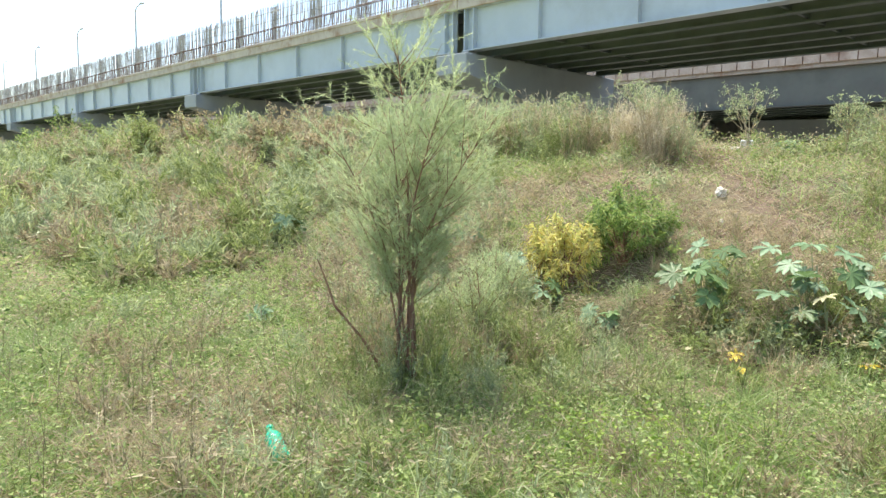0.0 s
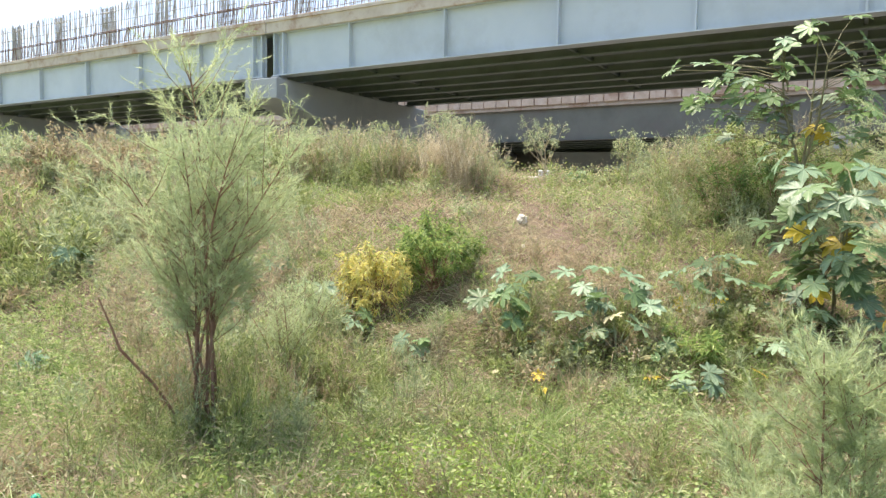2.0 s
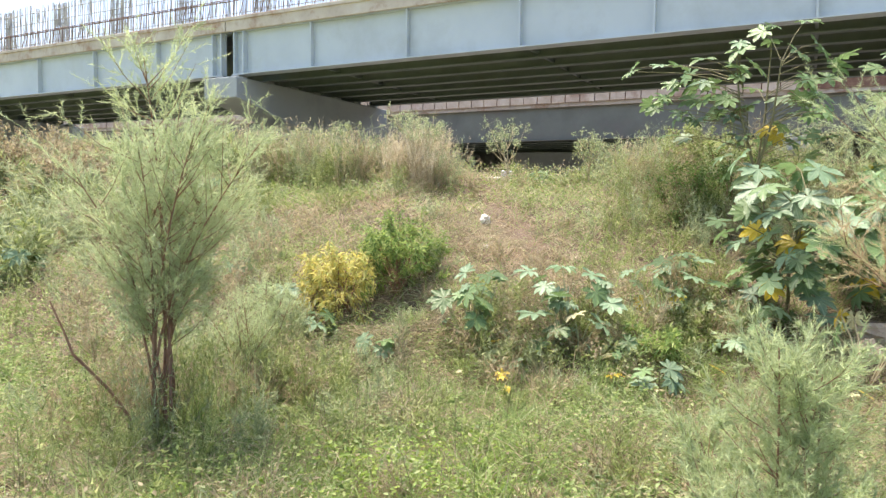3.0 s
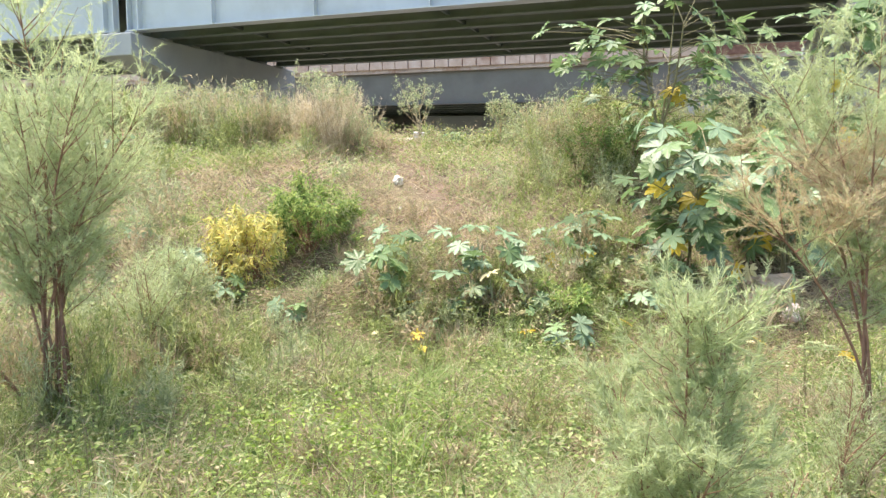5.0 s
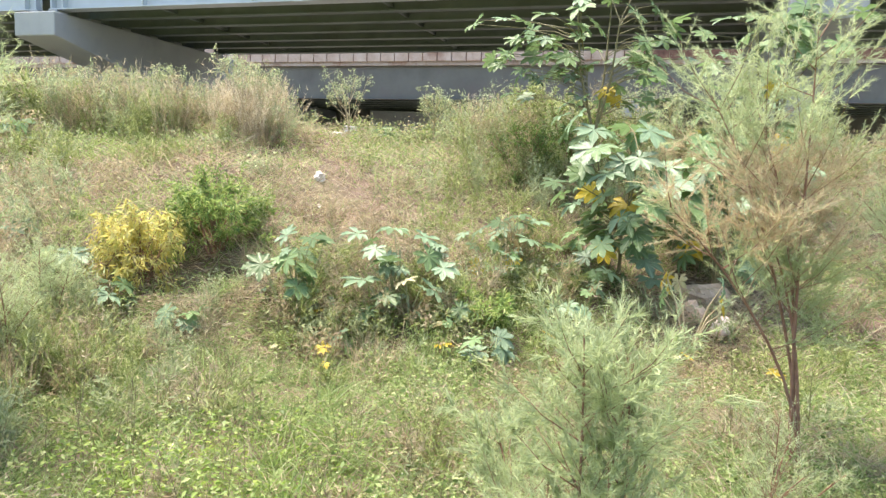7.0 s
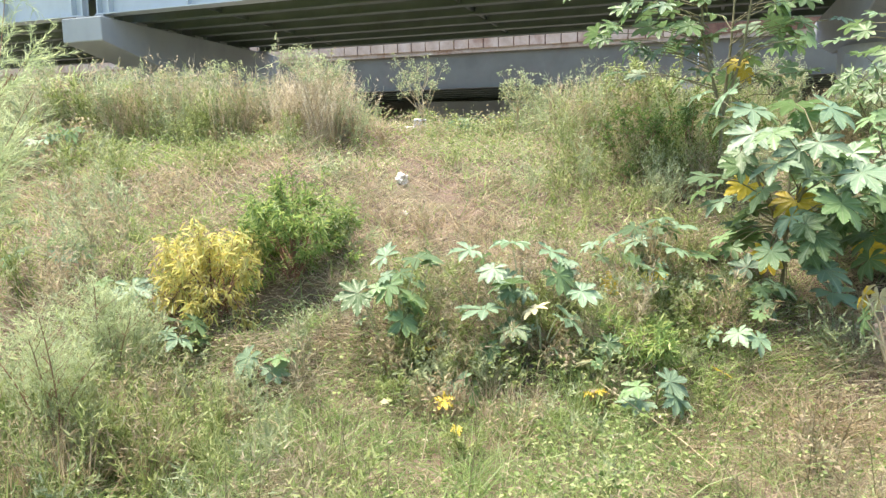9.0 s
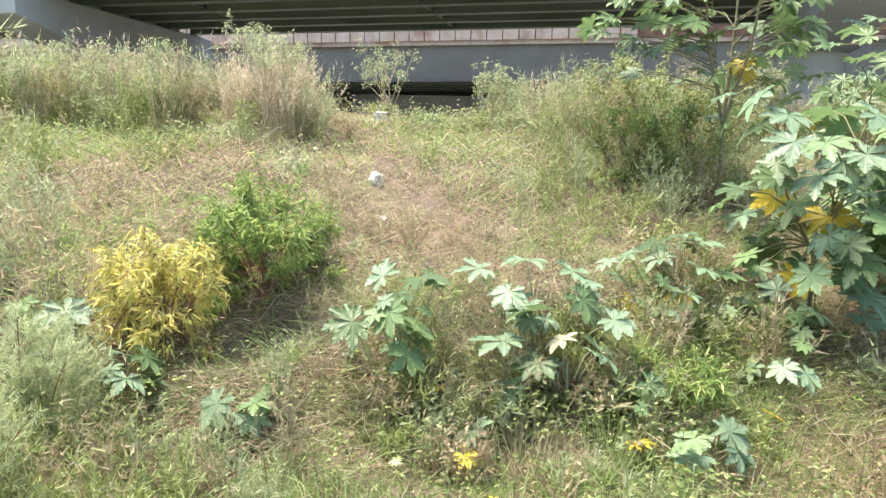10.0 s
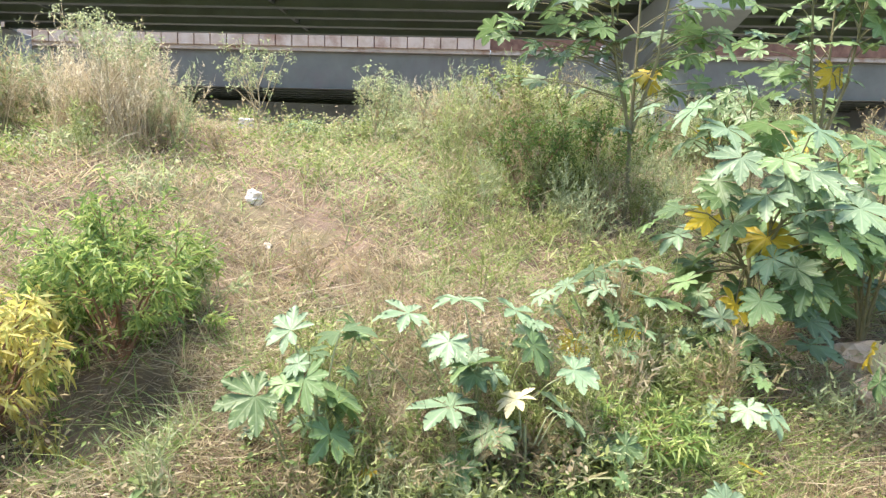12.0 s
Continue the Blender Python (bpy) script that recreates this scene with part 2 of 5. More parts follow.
def height(x, y):
    u, s = along(x, y)
    r = bank(x, y)
    h = np.interp(r, [-1.2, 0, 0.9, 3.4, 5.2, 8, 13, 30], [0, 0.04, 0.42, 1.2, 1.76, 1.82, 1.5, 1.2])
    h = h * np.interp(u, [15, 25, 40, 80, 150], [1, 0.92, 0.62, 0.3, 0.1])
    h = h + (smooth_noise(x, y, 1.3) - 0.5) * 0.07 * np.clip(r + 1.5, 0.3, 2)
    h = h + (smooth_noise(x, y, 4.5, 31) - 0.5) * 0.035
    # washed-out hollow under the yellow bush, and one beside the tall castor plant
    h = h - 0.36 * np.exp(-(((x - 1.62) / 0.33) ** 2 + ((y - 6.66) / 0.2) ** 2))
    h = h - 0.14 * np.exp(-(((x - 5.45) / 0.4) ** 2 + ((y - 4.85) / 0.25) ** 2))
    # low stretch of the crest
    h = h - 0.16 * np.exp(-(((x - 5.0) / 1.0) ** 2 + ((y - 10.4) / 1.3) ** 2))
    return h


def raw_mesh(name, verts, tris, material):
    me = bpy.data.meshes.new(name)
    verts, tris = np.asarray(verts, np.float32), np.asarray(tris, np.int32)
    k = tris.shape[1]
    me.vertices.add(len(verts))
    me.vertices.foreach_set("co", verts.ravel())
    me.loops.add(tris.size)
    me.loops.foreach_set("vertex_index", tris.ravel())
    me.polygons.add(len(tris))
    me.polygons.foreach_set("loop_start", np.arange(len(tris), dtype=np.int32) * k)
    me.update(calc_edges=True)
    me.materials.append(material)
    return me


def part(name, bm, material, parent, label=""):
    me = bpy.data.meshes.new(name)
    bm.to_mesh(me)
    bm.free()
    me.materials.append(material)
    return piece(name, me, parent, label)


def piece(name, me, parent, label="", m=None):
    ob = new(name, me)
    ob.parent = parent
    if m is not None:
        ob.matrix_basis = m
    if label:
        tagged(ob, label)
    return ob


def thing(name, x, y, z, label, category, group="", kind="", turn=0):
    ob = new(name)
    ob.empty_display_size = 0.2
    ob.matrix_basis = pose(x, y, z, 0, 0, turn)
    return tagged(ob, label, category, group, kind)


def build_ground():
    k = 210
    t = np.linspace(-1, 1, k)
    gx = 1.0 + 3.2 * np.sinh(6.6 * t) * 1.0
    gy = 5.0 + 3.2 * np.sinh(6.6 * t) * 1.0
    X, Y = np.meshgrid(gx, gy, indexing="ij")
    V = np.stack([X, Y, height(X, Y)], -1).reshape(-1, 3)
    i, j = np.meshgrid(np.arange(k - 1), np.arange(k - 1), indexing="ij")
    a = (i * k + j).ravel()
    me = raw_mesh("ground", V, np.stack([a, a + k, a + k + 1, a + 1], -1), M_SOIL)
    me.polygons.foreach_set("use_smooth", np.ones(len(me.polygons), bool))
    tagged(new("ground", me), "uneven dry earth bank with brown litter under weeds", "ground", kind="structure")


# ---- vegetation kit ----
def unit(v):
    return v / np.maximum(np.linalg.norm(v, axis=-1, keepdims=True), 1e-9)


def blades(base, tip, width, bend=0.0, r=rng):
    """Tapered bent blades as triangles."""
    n = len(base)
    d = tip - base
    side = unit(np.cross(d, r.normal(size=(n, 3)))) * np.reshape(width, (-1, 1)) * 0.5
    mid = base + d * 0.5 + np.array([0, 0, 1.0]) * (np.linalg.norm(d, axis=1, keepdims=True) * bend)
    V = np.stack([base - side, base + side, mid + side * 0.75, mid - side * 0.75, tip], 1).reshape(-1, 3)
    a = np.arange(n)[:, None] * 5
    F = np.concatenate([a + [0, 1, 2], a + [0, 2, 3], a + [3, 2, 4]], 1).reshape(-1, 3)
    return V, F


def needles(base, tip, width, r=rng):
    n = len(base)
    d = tip - base
    side = unit(np.cross(d, r.normal(size=(n, 3)))) * np.reshape(width, (-1, 1)) * 0.5
    V = np.stack([base - side, base + side, tip], 1).reshape(-1, 3)
    return V, np.arange(3 * n).reshape(-1, 3)


def leaflets(base, d, length, width, r=rng, up=0.6):
    """Pointed leaves, folded along the midrib: two triangles each."""
    n = len(base)
    d = unit(d)
    nrm = unit(np.array([0, 0, up]) + r.normal(size=(n, 3)) * 0.6)
    side = unit(np.cross(d, nrm))
    length, width = np.reshape(length, (-1, 1)), np.reshape(width, (-1, 1))
    tip = base + d * length - np.array([0, 0, 1.0]) * length * 0.15
    mid = base + d * length * 0.45
    lift = nrm * width * 0.25
    V = np.stack([base, mid + side * width * 0.5 + lift, tip, mid - side * width * 0.5 + lift], 1).reshape(-1, 3)
    a = np.arange(n)[:, None] * 4
    return V, np.concatenate([a + [0, 1, 2], a + [0, 2, 3]], 1).reshape(-1, 3)


def joined(sets):
    V, F, k = [], [], 0
    for v, f in sets:
        V.append(v)
        F.append(f + k)
        k += len(v)
    return np.concatenate(V), np.concatenate(F)


def tubes(lines, sides=5):
    """Tapered tubes through lists of (place, radius)."""
    V, F = [], []
    for line in lines:
        k0 = len(V)
        pts = [Vector(p) for p, _ in line]
        for i, (p, rad) in enumerate(line):
            t = (pts[min(i + 1, len(pts) - 1)] - pts[max(i - 1, 0)]).normalized()
            a = t.cross(Vector((0.3, 0.9, 0.2))).normalized()
            b = t.cross(a)
            for s in range(sides):
                w = 2 * math.pi * s / sides
                V.append(pts[i] + (a * math.cos(w) + b * math.sin(w)) * rad)
        for i in range(len(line) - 1):
            for s in range(sides):
                q, w = k0 + i * sides + s, k0 + i * sides + (s + 1) % sides
                F += [(q, w, w + sides), (q, w + sides, q + sides)]
    return np.array([tuple(v) for v in V]), np.array(F)


def scatter(n, rmin, rmax, az0, az1, ox=0.3, oy=-0.3, r=rng):
    d, a = r.uniform(rmin, rmax, n), np.radians(r.uniform(az0, az1, n))
    return ox + d * np.sin(a), oy + d * np.cos(a), d


def spray(x, y, h, lean, r=rng):
    """Base and tip of upright blades that stand on the ground."""
    n = len(x)
    base = np.stack([x, y, height(x, y) - 0.005], -1)
    return base, base + np.stack([r.normal(size=n) * lean * h, r.normal(size=n) * lean * h, h * r.uniform(0.6, 1.0, n)], -1)


def dryness(x, y):
    rr = bank(x, y)
    v = 0.06 + 0.5 * np.clip((rr - 0.1) / 1.5, 0, 1) + 0.65 * np.exp(-(((x - 3.6) / 1.0) ** 2 + ((y - 3.5) / 0.9) ** 2)) + 0.3 * np.exp(-(((x + 1.6) / 1.2) ** 2 + ((y - 3.9) / 0.8) ** 2))
    v = v - 0.6 * np.exp(-(((x - 1.3) / 1.0) ** 2 + ((y - 4.4) / 0.9) ** 2)) - 0.55 * np.exp(-(((x - 2.3) / 0.9) ** 2 + ((y - 4.8) / 0.65) ** 2)) + (smooth_noise(x, y, 0.9, 11) - 0.5) * 0.9
    v = v + 0.6 * np.exp(-(((x - 1.6) / 0.7) ** 2 + ((y - 6.2) / 0.4) ** 2)) + 0.6 * np.exp(-(((x - 5.0) / 0.8) ** 2 + ((y - 4.5) / 0.5) ** 2)) + 0.3 * np.exp(-(((x - 3.2) / 0.7) ** 2 + ((y - 7.9) / 0.9) ** 2))
    v = v - 0.06 * np.clip((rr - 4) / 2, 0, 1) + 0.6 * np.exp(-(((x - 4.3) / 1.0) ** 2 + ((y - 4.2) / 0.55) ** 2))
    return np.clip(v, 0.04, 0.92)


def bare(x, y):
    """1 where the earth shows: the trodden track up the bank and the hollows."""
    a = np.exp(-(((x - 3.3) / 0.35) ** 2 + ((y - 7.9) / 0.9) ** 2)) * 0.6
    a = a + np.exp(-(((x - 1.62) / 0.36) ** 2 + ((y - 6.58) / 0.24) ** 2))
    a = a + np.exp(-(((x - 5.5) / 0.5) ** 2 + ((y - 4.7) / 0.45) ** 2))
    a = a + 0.25 * np.exp(-(((x - 0.9) / 0.5) ** 2 + ((y - 5.9) / 0.3) ** 2))
    return np.clip(a, 0, 1)


def fresh_patch(x, y):
    """1 where low fresh growth stands out bright."""
    return np.clip(0.95 * np.exp(-(((x - 1.1) / 0.6) ** 2 + ((y - 3.75) / 0.42) ** 2)), 0, 1)


def build_grass():
    r = np.random.default_rng(21)
    x, y, d = scatter(200000, 1.3, 15, -58, 98, r=r)
    xn, yn, dn = scatter(130000, 1.8, 7.5, -50, 92, r=r)
    low = bank(xn, yn) < 0.6
    x, y, d = np.concatenate([x, xn[low]]), np.concatenate([y, yn[low]]), np.concatenate([d, dn[low]])
    x2, y2, d2 = scatter(52000, 15, 60, -62, 80, r=r)
    x3, y3, d3 = scatter(60000, 0.0, 12, 98, 302, r=r)
    x4, y4, d4 = scatter(9000, 0.0, 1.4, -60, 100, r=r)
    x, y, d = np.concatenate([x, x2, x3, x4]), np.concatenate([y, y2, y3, y4]), np.concatenate([d, d2, d3, d4])
    keep = (r.random(len(x)) > bare(x, y) * 0.97) & (along(x, y)[1] < 18)
    x, y, d = x[keep], y[keep], d[keep]
    tall = 0.045 + 0.055 * smooth_noise(x, y, 1.1, 5) + 0.05 * np.clip(bank(x, y), 0, 1) + 0.004 * d
    far = np.clip(d / 5.0, 1, 8) * np.where(y < 0.3 - 0.62 * np.abs(x), 2.2, 1.0)
    pick, dry = r.random(len(x)), dryness(x, y)
    lush = fresh_patch(x, y) + 0.3 * (smooth_noise(x, y, 0.7, 40) > 0.5)
    isdry = pick < dry
    islush = ~isdry & (r.random(len(x)) < lush)
    for name, mask, mat, label in (("grass", ~isdry & ~islush, M_GRASS, "short trampled green grass on the flat ground"), ("lush_grass", islush, M_LUSH, "bright yellow-green patches of fresh low grass"),
                                   ("dry_grass", isdry, M_DRY, "dry straw-coloured grass and litter over the bank")):
        b, t = spray(x[mask], y[mask], tall[mask] * r.uniform(0.5, 1.5, mask.sum()), 1.0 if name != "dry_grass" else 1.2, r)
        V, F = needles(b, t, 0.0048 * far[mask] * r.uniform(0.6, 1.4, mask.sum()), r)
        tagged(new(name, raw_mesh(name, V, F, mat)), label, "grass", kind="stuff")
    # longer single blades
    x, y, d = scatter(24000, 1.6, 14, -58, 98, r=r)
    keep = (smooth_noise(x, y, 0.8, 77) > 0.42) & (r.random(len(x)) > bare(x, y))
    x, y, d = x[keep], y[keep], d[keep]
    h = r.uniform(0.08, 0.28, len(x)) * (0.6 + 0.8 * smooth_noise(x, y, 1.7, 23))
    b, t = spray(x, y, h * 0.9, 0.6, r)
    V, F = blades(b, t, 0.006 * np.clip(d / 5, 1, 3), 0.12, r)
    half = (len(x) * 11 // 20) * 3
    tagged(new("long_grass", raw_mesh("long_grass", V[:half // 3 * 5], F[:half], M_GRASS)), "longer green grass blades among the low grass", "grass", kind="stuff")
    tagged(new("straw", raw_mesh("straw", V[half // 3 * 5:], F[half:] - half // 3 * 5, M_DRY)), "long bent straw blades among the low grass", "grass", kind="stuff")
    # tufts of uneven height
    cx, cy, cd = scatter(1500, 2.2, 9, -52, 92, r=r)
    cx, cy = cx[bank(cx, cy) < 2.5], cy[bank(cx, cy) < 2.5]
    m = len(cx)
    k = np.repeat(np.arange(m), 34)
    tuft_h = r.uniform(0.10, 0.30, m)
    x, y = cx[k] + r.normal(size=len(k)) * 0.04, cy[k] + r.normal(size=len(k)) * 0.04
    b, t = spray(x, y, tuft_h[k] * r.uniform(0.5, 1.1, len(k)), 0.75, r)
    V, F = blades(b, t, 0.0045, 0.1, r)
    dry = np.repeat(r.random(m) < dryness(cx, cy) + 0.12, 34)
    for name, mask, mat, label in (("grass_tufts", ~dry, M_GRASS, "uneven tufts of taller green grass"), ("dry_tufts", dry, M_DRY, "uneven tufts of dry grass")):
        v = V.reshape(-1, 5, 3)[mask].reshape(-1, 3)
        a = np.arange(len(v) // 5)[:, None] * 5
        tagged(new(name, raw_mesh(name, v, np.concatenate([a + [0, 1, 2], a + [0, 2, 3], a + [3, 2, 4]], 1).reshape(-1, 3), mat)), label, "grass", kind="stuff")
    # fallen stalks
    x, y, d = scatter(30000, 1.6, 13, -58, 98, r=r)
    x, y = np.concatenate([x, r.normal(1.7, 0.6, 9000), r.normal(5.4, 0.5, 5000)]), np.concatenate([y, r.normal(6.3, 0.45, 9000), r.normal(4.8, 0.4, 5000)])
    d = np.concatenate([d, np.full(14000, 5.0)])
    keep = ((bank(x, y) > -0.2) | (r.random(len(x)) < 0.6)) & (r.random(len(x)) > 1.6 * np.exp(-(((x - 1.62) / 0.3) ** 2 + ((y - 6.62) / 0.2) ** 2)))
    x, y, d = x[keep], y[keep], d[keep]
    b = np.stack([x, y, height(x, y) + r.uniform(0.0, 0.08, len(x))], -1)
    t = b + np.stack([r.normal(size=len(x)) * 0.09, r.normal(size=len(x)) * 0.09, r.uniform(-0.02, 0.05, len(x))], -1)
    V, F = needles(b, t, 0.005 * np.clip(d / 5, 1, 3), r)
    tagged(new("fallen_stalks", raw_mesh("fallen_stalks", V, F, M_DRY)), "fallen dry stalks matted into the grass", "dry stalks", kind="stuff")


def build_herbs():
    r = np.random.default_rng(33)
    x, y, d = scatter(245000, 1.4, 15, -58, 98, r=r)
    keep = (0.7 * smooth_noise(x, y, 1.9, 9) + 0.6 * smooth_noise(x, y, 6.5, 3) > 0.5) & (r.random(len(x)) > bare(x, y) * 0.9) & ((bank(x, y) < 0.4) | (r.random(len(x)) < 0.8))
    x, y, d = x[keep], y[keep], d[keep]
    top = 0.02 + (0.13 * smooth_noise(x, y, 2.2, 19) + 0.17 * smooth_noise(x, y, 6.5, 3) ** 2) * (1 + 0.7 * np.clip(bank(x, y), 0, 1))
    b = np.stack([x, y, height(x, y) + top * np.sqrt(r.uniform(0.02, 1, len(x)))], -1)
    dirs = r.normal(size=(len(x), 3)) * [1, 1, 0.3] + [0, 0, 0.12]
    L = r.uniform(0.014, 0.04, len(x)) * np.clip(d / 6, 1, 3) * np.interp(bank(x, y), [0.2, 1.2], [1.0, 0.62])
    V, F = leaflets(b, dirs, L, L * r.uniform(0.35, 0.7, len(x)), r)
    brown = r.random(len(x)) < dryness(x, y) * 0.9
    fresh = ~brown & (r.random(len(x)) < fresh_patch(x, y))
    for name, mask, mat, label in (("low_herbs", ~brown & ~fresh, M_HERB, "low broad-leaved herbs spread through the grass"), ("fresh_herbs", fresh, M_LUSH, "bright yellow-green patch of fresh low herbs"),
                                   ("withered_herbs", brown, M_DRYWEED, "withered pinkish-brown herbs through the grass")):
        v = V.reshape(-1, 4, 3)[mask].reshape(-1, 3)
        a = np.arange(len(v) // 4)[:, None] * 4
        tagged(new(name, raw_mesh(name, v, np.concatenate([a + [0, 1, 2], a + [0, 2, 3]], 1).reshape(-1, 3), mat)), label, "herbs", kind="stuff")


def clump(cx, cy, rad, tall, n, leaf, r, slim=0.3, stems=9, lift=0.15):
    """One weed: thin stems from the base, leaves along them."""
    z0 = float(height(cx, cy))
    a, q = r.uniform(0, 2 * np.pi, stems), np.sqrt(r.random(stems)) * rad
    tips = np.stack([cx + q * np.cos(a), cy + q * np.sin(a), z0 + tall * (0.55 + 0.45 * r.random(stems)) * (1 - 0.35 * (q / rad) ** 2)], -1)
    feet = np.array([cx, cy, z0 - 0.02]) + r.normal(size=(stems, 3)) * [rad * 0.15, rad * 0.15, 0]
    sv = needles(feet, tips, 0.008 + leaf * 0.06, r)
    k = r.integers(0, stems, n)
    f = r.uniform(lift, 1.03, n) ** 0.8
    pos = feet[k] + (tips[k] - feet[k]) * f[:, None] + r.normal(size=(n, 3)) * rad * 0.16
    pos[:, 2] = np.maximum(pos[:, 2], z0 - 0.3)
    dirs = unit(tips[k] - feet[k]) * 0.5 + r.normal(size=(n, 3)) * 0.8
    L = leaf * r.uniform(0.6, 1.4, n)
    return joined([sv, leaflets(pos, dirs, L, L * slim, r)])


def airy(cx, cy, rad, tall, n, leaf, r, stems=12):
    """One wispy weed: arching stems that fork, with a haze of fine leaves."""
    z0 = float(height(cx, cy))
    a, q = r.uniform(0, 2 * np.pi, stems), np.sqrt(r.random(stems)) * rad
    tips = np.stack([cx + q * np.cos(a), cy + q * np.sin(a), z0 + tall * (0.6 + 0.45 * r.random(stems)) * (1 - 0.3 * (q / rad) ** 2)], -1)
    feet = np.array([cx, cy, z0 - 0.02]) + r.normal(size=(stems, 3)) * [rad * 0.18, rad * 0.18, 0]
    m = stems * 5
    k = r.integers(0, stems, m)
    f = r.uniform(0.25, 0.95, m)[:, None]
    o = feet[k] + (tips[k] - feet[k]) * f
    e = o + unit(unit(tips[k] - feet[k]) + r.normal(size=(m, 3)) * 0.5) * (tall * r.uniform(0.12, 0.34, m))[:, None]
    o, e = np.concatenate([o, feet + (tips - feet) * 0.4]), np.concatenate([e, tips])
    k = r.integers(0, len(o), n)
    p = o[k] + (e[k] - o[k]) * r.uniform(0.1, 1.05, n)[:, None] + r.normal(size=(n, 3)) * rad * 0.03
    d = unit(unit(e[k] - o[k]) * 0.9 + r.normal(size=(n, 3)) * 0.6)
    L = leaf * r.uniform(0.6, 1.5, n)
    return joined([needles(feet, tips, 0.006 + leaf * 0.05, r), needles(o, e, 0.003 + leaf * 0.03, r), needles(p, p + d * L[:, None], L * 0.17, r)])


def build_undergrowth():
    r = np.random.default_rng(55)
    kinds = {"green": [], "grey": [], "dry": []}
    # weeds over the bank
    x, y, d = scatter(1700, 2.6, 24, -52, 92, r=r)
    rr = bank(x, y)
    for cx, cy, dd, q in zip(x, y, d, rr):
        p = 0.8 if q < 0 else 0.9
        if q > 9 or (q > 3.6 and 3.7 < cx < 6.0 and 8.7 < cy < 12.5) or bare(cx, cy) > 0.3 or ((cx - 1.5) / 0.75) ** 2 + ((cy - 6.15) / 0.45) ** 2 < 1 or r.random() > p or (cx - 3.2) ** 2 + (cy - 8.0) ** 2 < 0.35 or (2.6 < cx < 5.0 and 6.2 < cy < 9.6 and r.random() < 0.12):
            continue
        small = r.uniform(0.35, 0.8) if q < 0 else (1.0 if cx > 0.8 else 1.45)
        far = max(1.0, dd / 9)
        kind = ("green", "grey", "dry")[int(np.searchsorted([0.33, 0.60], r.random()))]
        if r.random() < 0.62:
            kinds[kind].append(airy(cx, cy, r.uniform(0.15, 0.34) * (0.6 + 0.4 * small), r.uniform(0.26, 0.6) * small, int(400 * small), r.uniform(0.03, 0.055) * far, r))
        else:
            kinds[kind].append(clump(cx, cy, r.uniform(0.16, 0.34) * (0.6 + 0.4 * small), r.uniform(0.2, 0.42) * small, int(210 * small), r.uniform(0.028, 0.05) * far * (0.8 if q < 0 else 1), r, 0.34, 12))
    # the crest
    for i in range(330):
        u, s = r.uniform(-6, 24), r.uniform(0, 1)
        f = 4.1 + 0.42 * min(max(5.2 - u, 0), 7)
        s = f + 4.6 + 2.2 * s
        cx, cy = u * DX + s * DY, u * DY - s * DX
        gap = (3.7 < cx < 6.0) and (8.9 < cy < 12.5)
        if gap:
            continue
        kind = ("dry", "dry", "green", "grey", "grey")[int(r.integers(0, 5))]
        kinds[kind].append(airy(cx, cy, r.uniform(0.2, 0.45), r.uniform(0.4, 0.95), 420, r.uniform(0.04, 0.065), r, 14))
    # tall leafy weeds along the crest
    for i in range(90):
        u = r.uniform(6.2, 13.5) if i < 60 else r.uniform(-2.5, 2.6)
        s = 4.1 + 0.42 * min(max(5.2 - u, 0), 7) + 4.9 + r.uniform(-0.5, 0.7)
        if 3.7 < u * DX + s * DY < 6.0 and 8.9 < u * DY - s * DX < 12.5:
            continue
        kinds[("grey", "green", "dry", "grey")[i % 4]].append(airy(u * DX + s * DY, u * DY - s * DX, r.uniform(0.2, 0.36), r.uniform(0.6, 1.05), 480, r.uniform(0.035, 0.06), r, 14))
    # low weeds beside the bare stretch of the crest
    for i in range(34):
        f = r.random()
        kinds[("green", "grey", "grey", "dry")[i % 4]].append(clump(4.62 + 1.5 * f + r.normal() * 0.06, 10.6 - 1.4 * f + r.normal() * 0.15, r.uniform(0.16, 0.28), r.uniform(0.32, 0.52), 280, r.uniform(0.03, 0.05), r, 0.34, 14))
    # further along the bank
    for i in range(760):
        u = 8 + 76 * r.random() ** 1.5
        s = 4.1 + r.uniform(-1.5, 7.5)
        cx, cy = u * DX + s * DY, u * DY - s * DX
        kind = ("green", "dry", "grey")[int(np.searchsorted([0.34, 0.66], r.random()))]
        kinds[kind].append(airy(cx, cy, r.uniform(0.4, 1.0) * min(1, 0.3 + u / 30), r.uniform(0.4, 1.35) * min(1, 0.35 + u / 28), 380, 0.065 + 0.0045 * u, r, 12))
    # thicket round the foot of the tall sapling
    for i in range(18):
        a, q = r.uniform(0, 6.28), r.uniform(0.05, 1.0)
        kinds[("green", "dry", "dry", "green", "grey")[i % 5]].append(airy(-0.2 + q * math.cos(a) * 1.25, 4.85 + q * math.sin(a) * 0.75, 0.2, r.uniform(0.3, 0.72) * (1.2 - 0.5 * q), 300, 0.036, r, 16))
    # wispy green growth between the sapling and the bank
    for i in range(60):
        kinds[("green", "grey", "green", "dry")[i % 4]].append(airy(r.normal(0.35, 0.45), r.normal(5.65, 0.4), r.uniform(0.12, 0.24), r.uniform(0.3, 0.66), 340, 0.038, r, 14))
    # green weeds under the low castor plants
    for i in range(64):
        cx, cy = r.uniform(1.95, 4.7), r.normal(5.5, 0.25)
        kinds[("green", "green", "grey", "dry")[i % 4]].append(airy(cx, cy, r.uniform(0.12, 0.24), r.uniform(0.18, 0.42), 300, 0.04, r, 12) if i % 3 else clump(cx, cy, 0.2, r.uniform(0.16, 0.34), 200, 0.042, r, 0.4, 10))
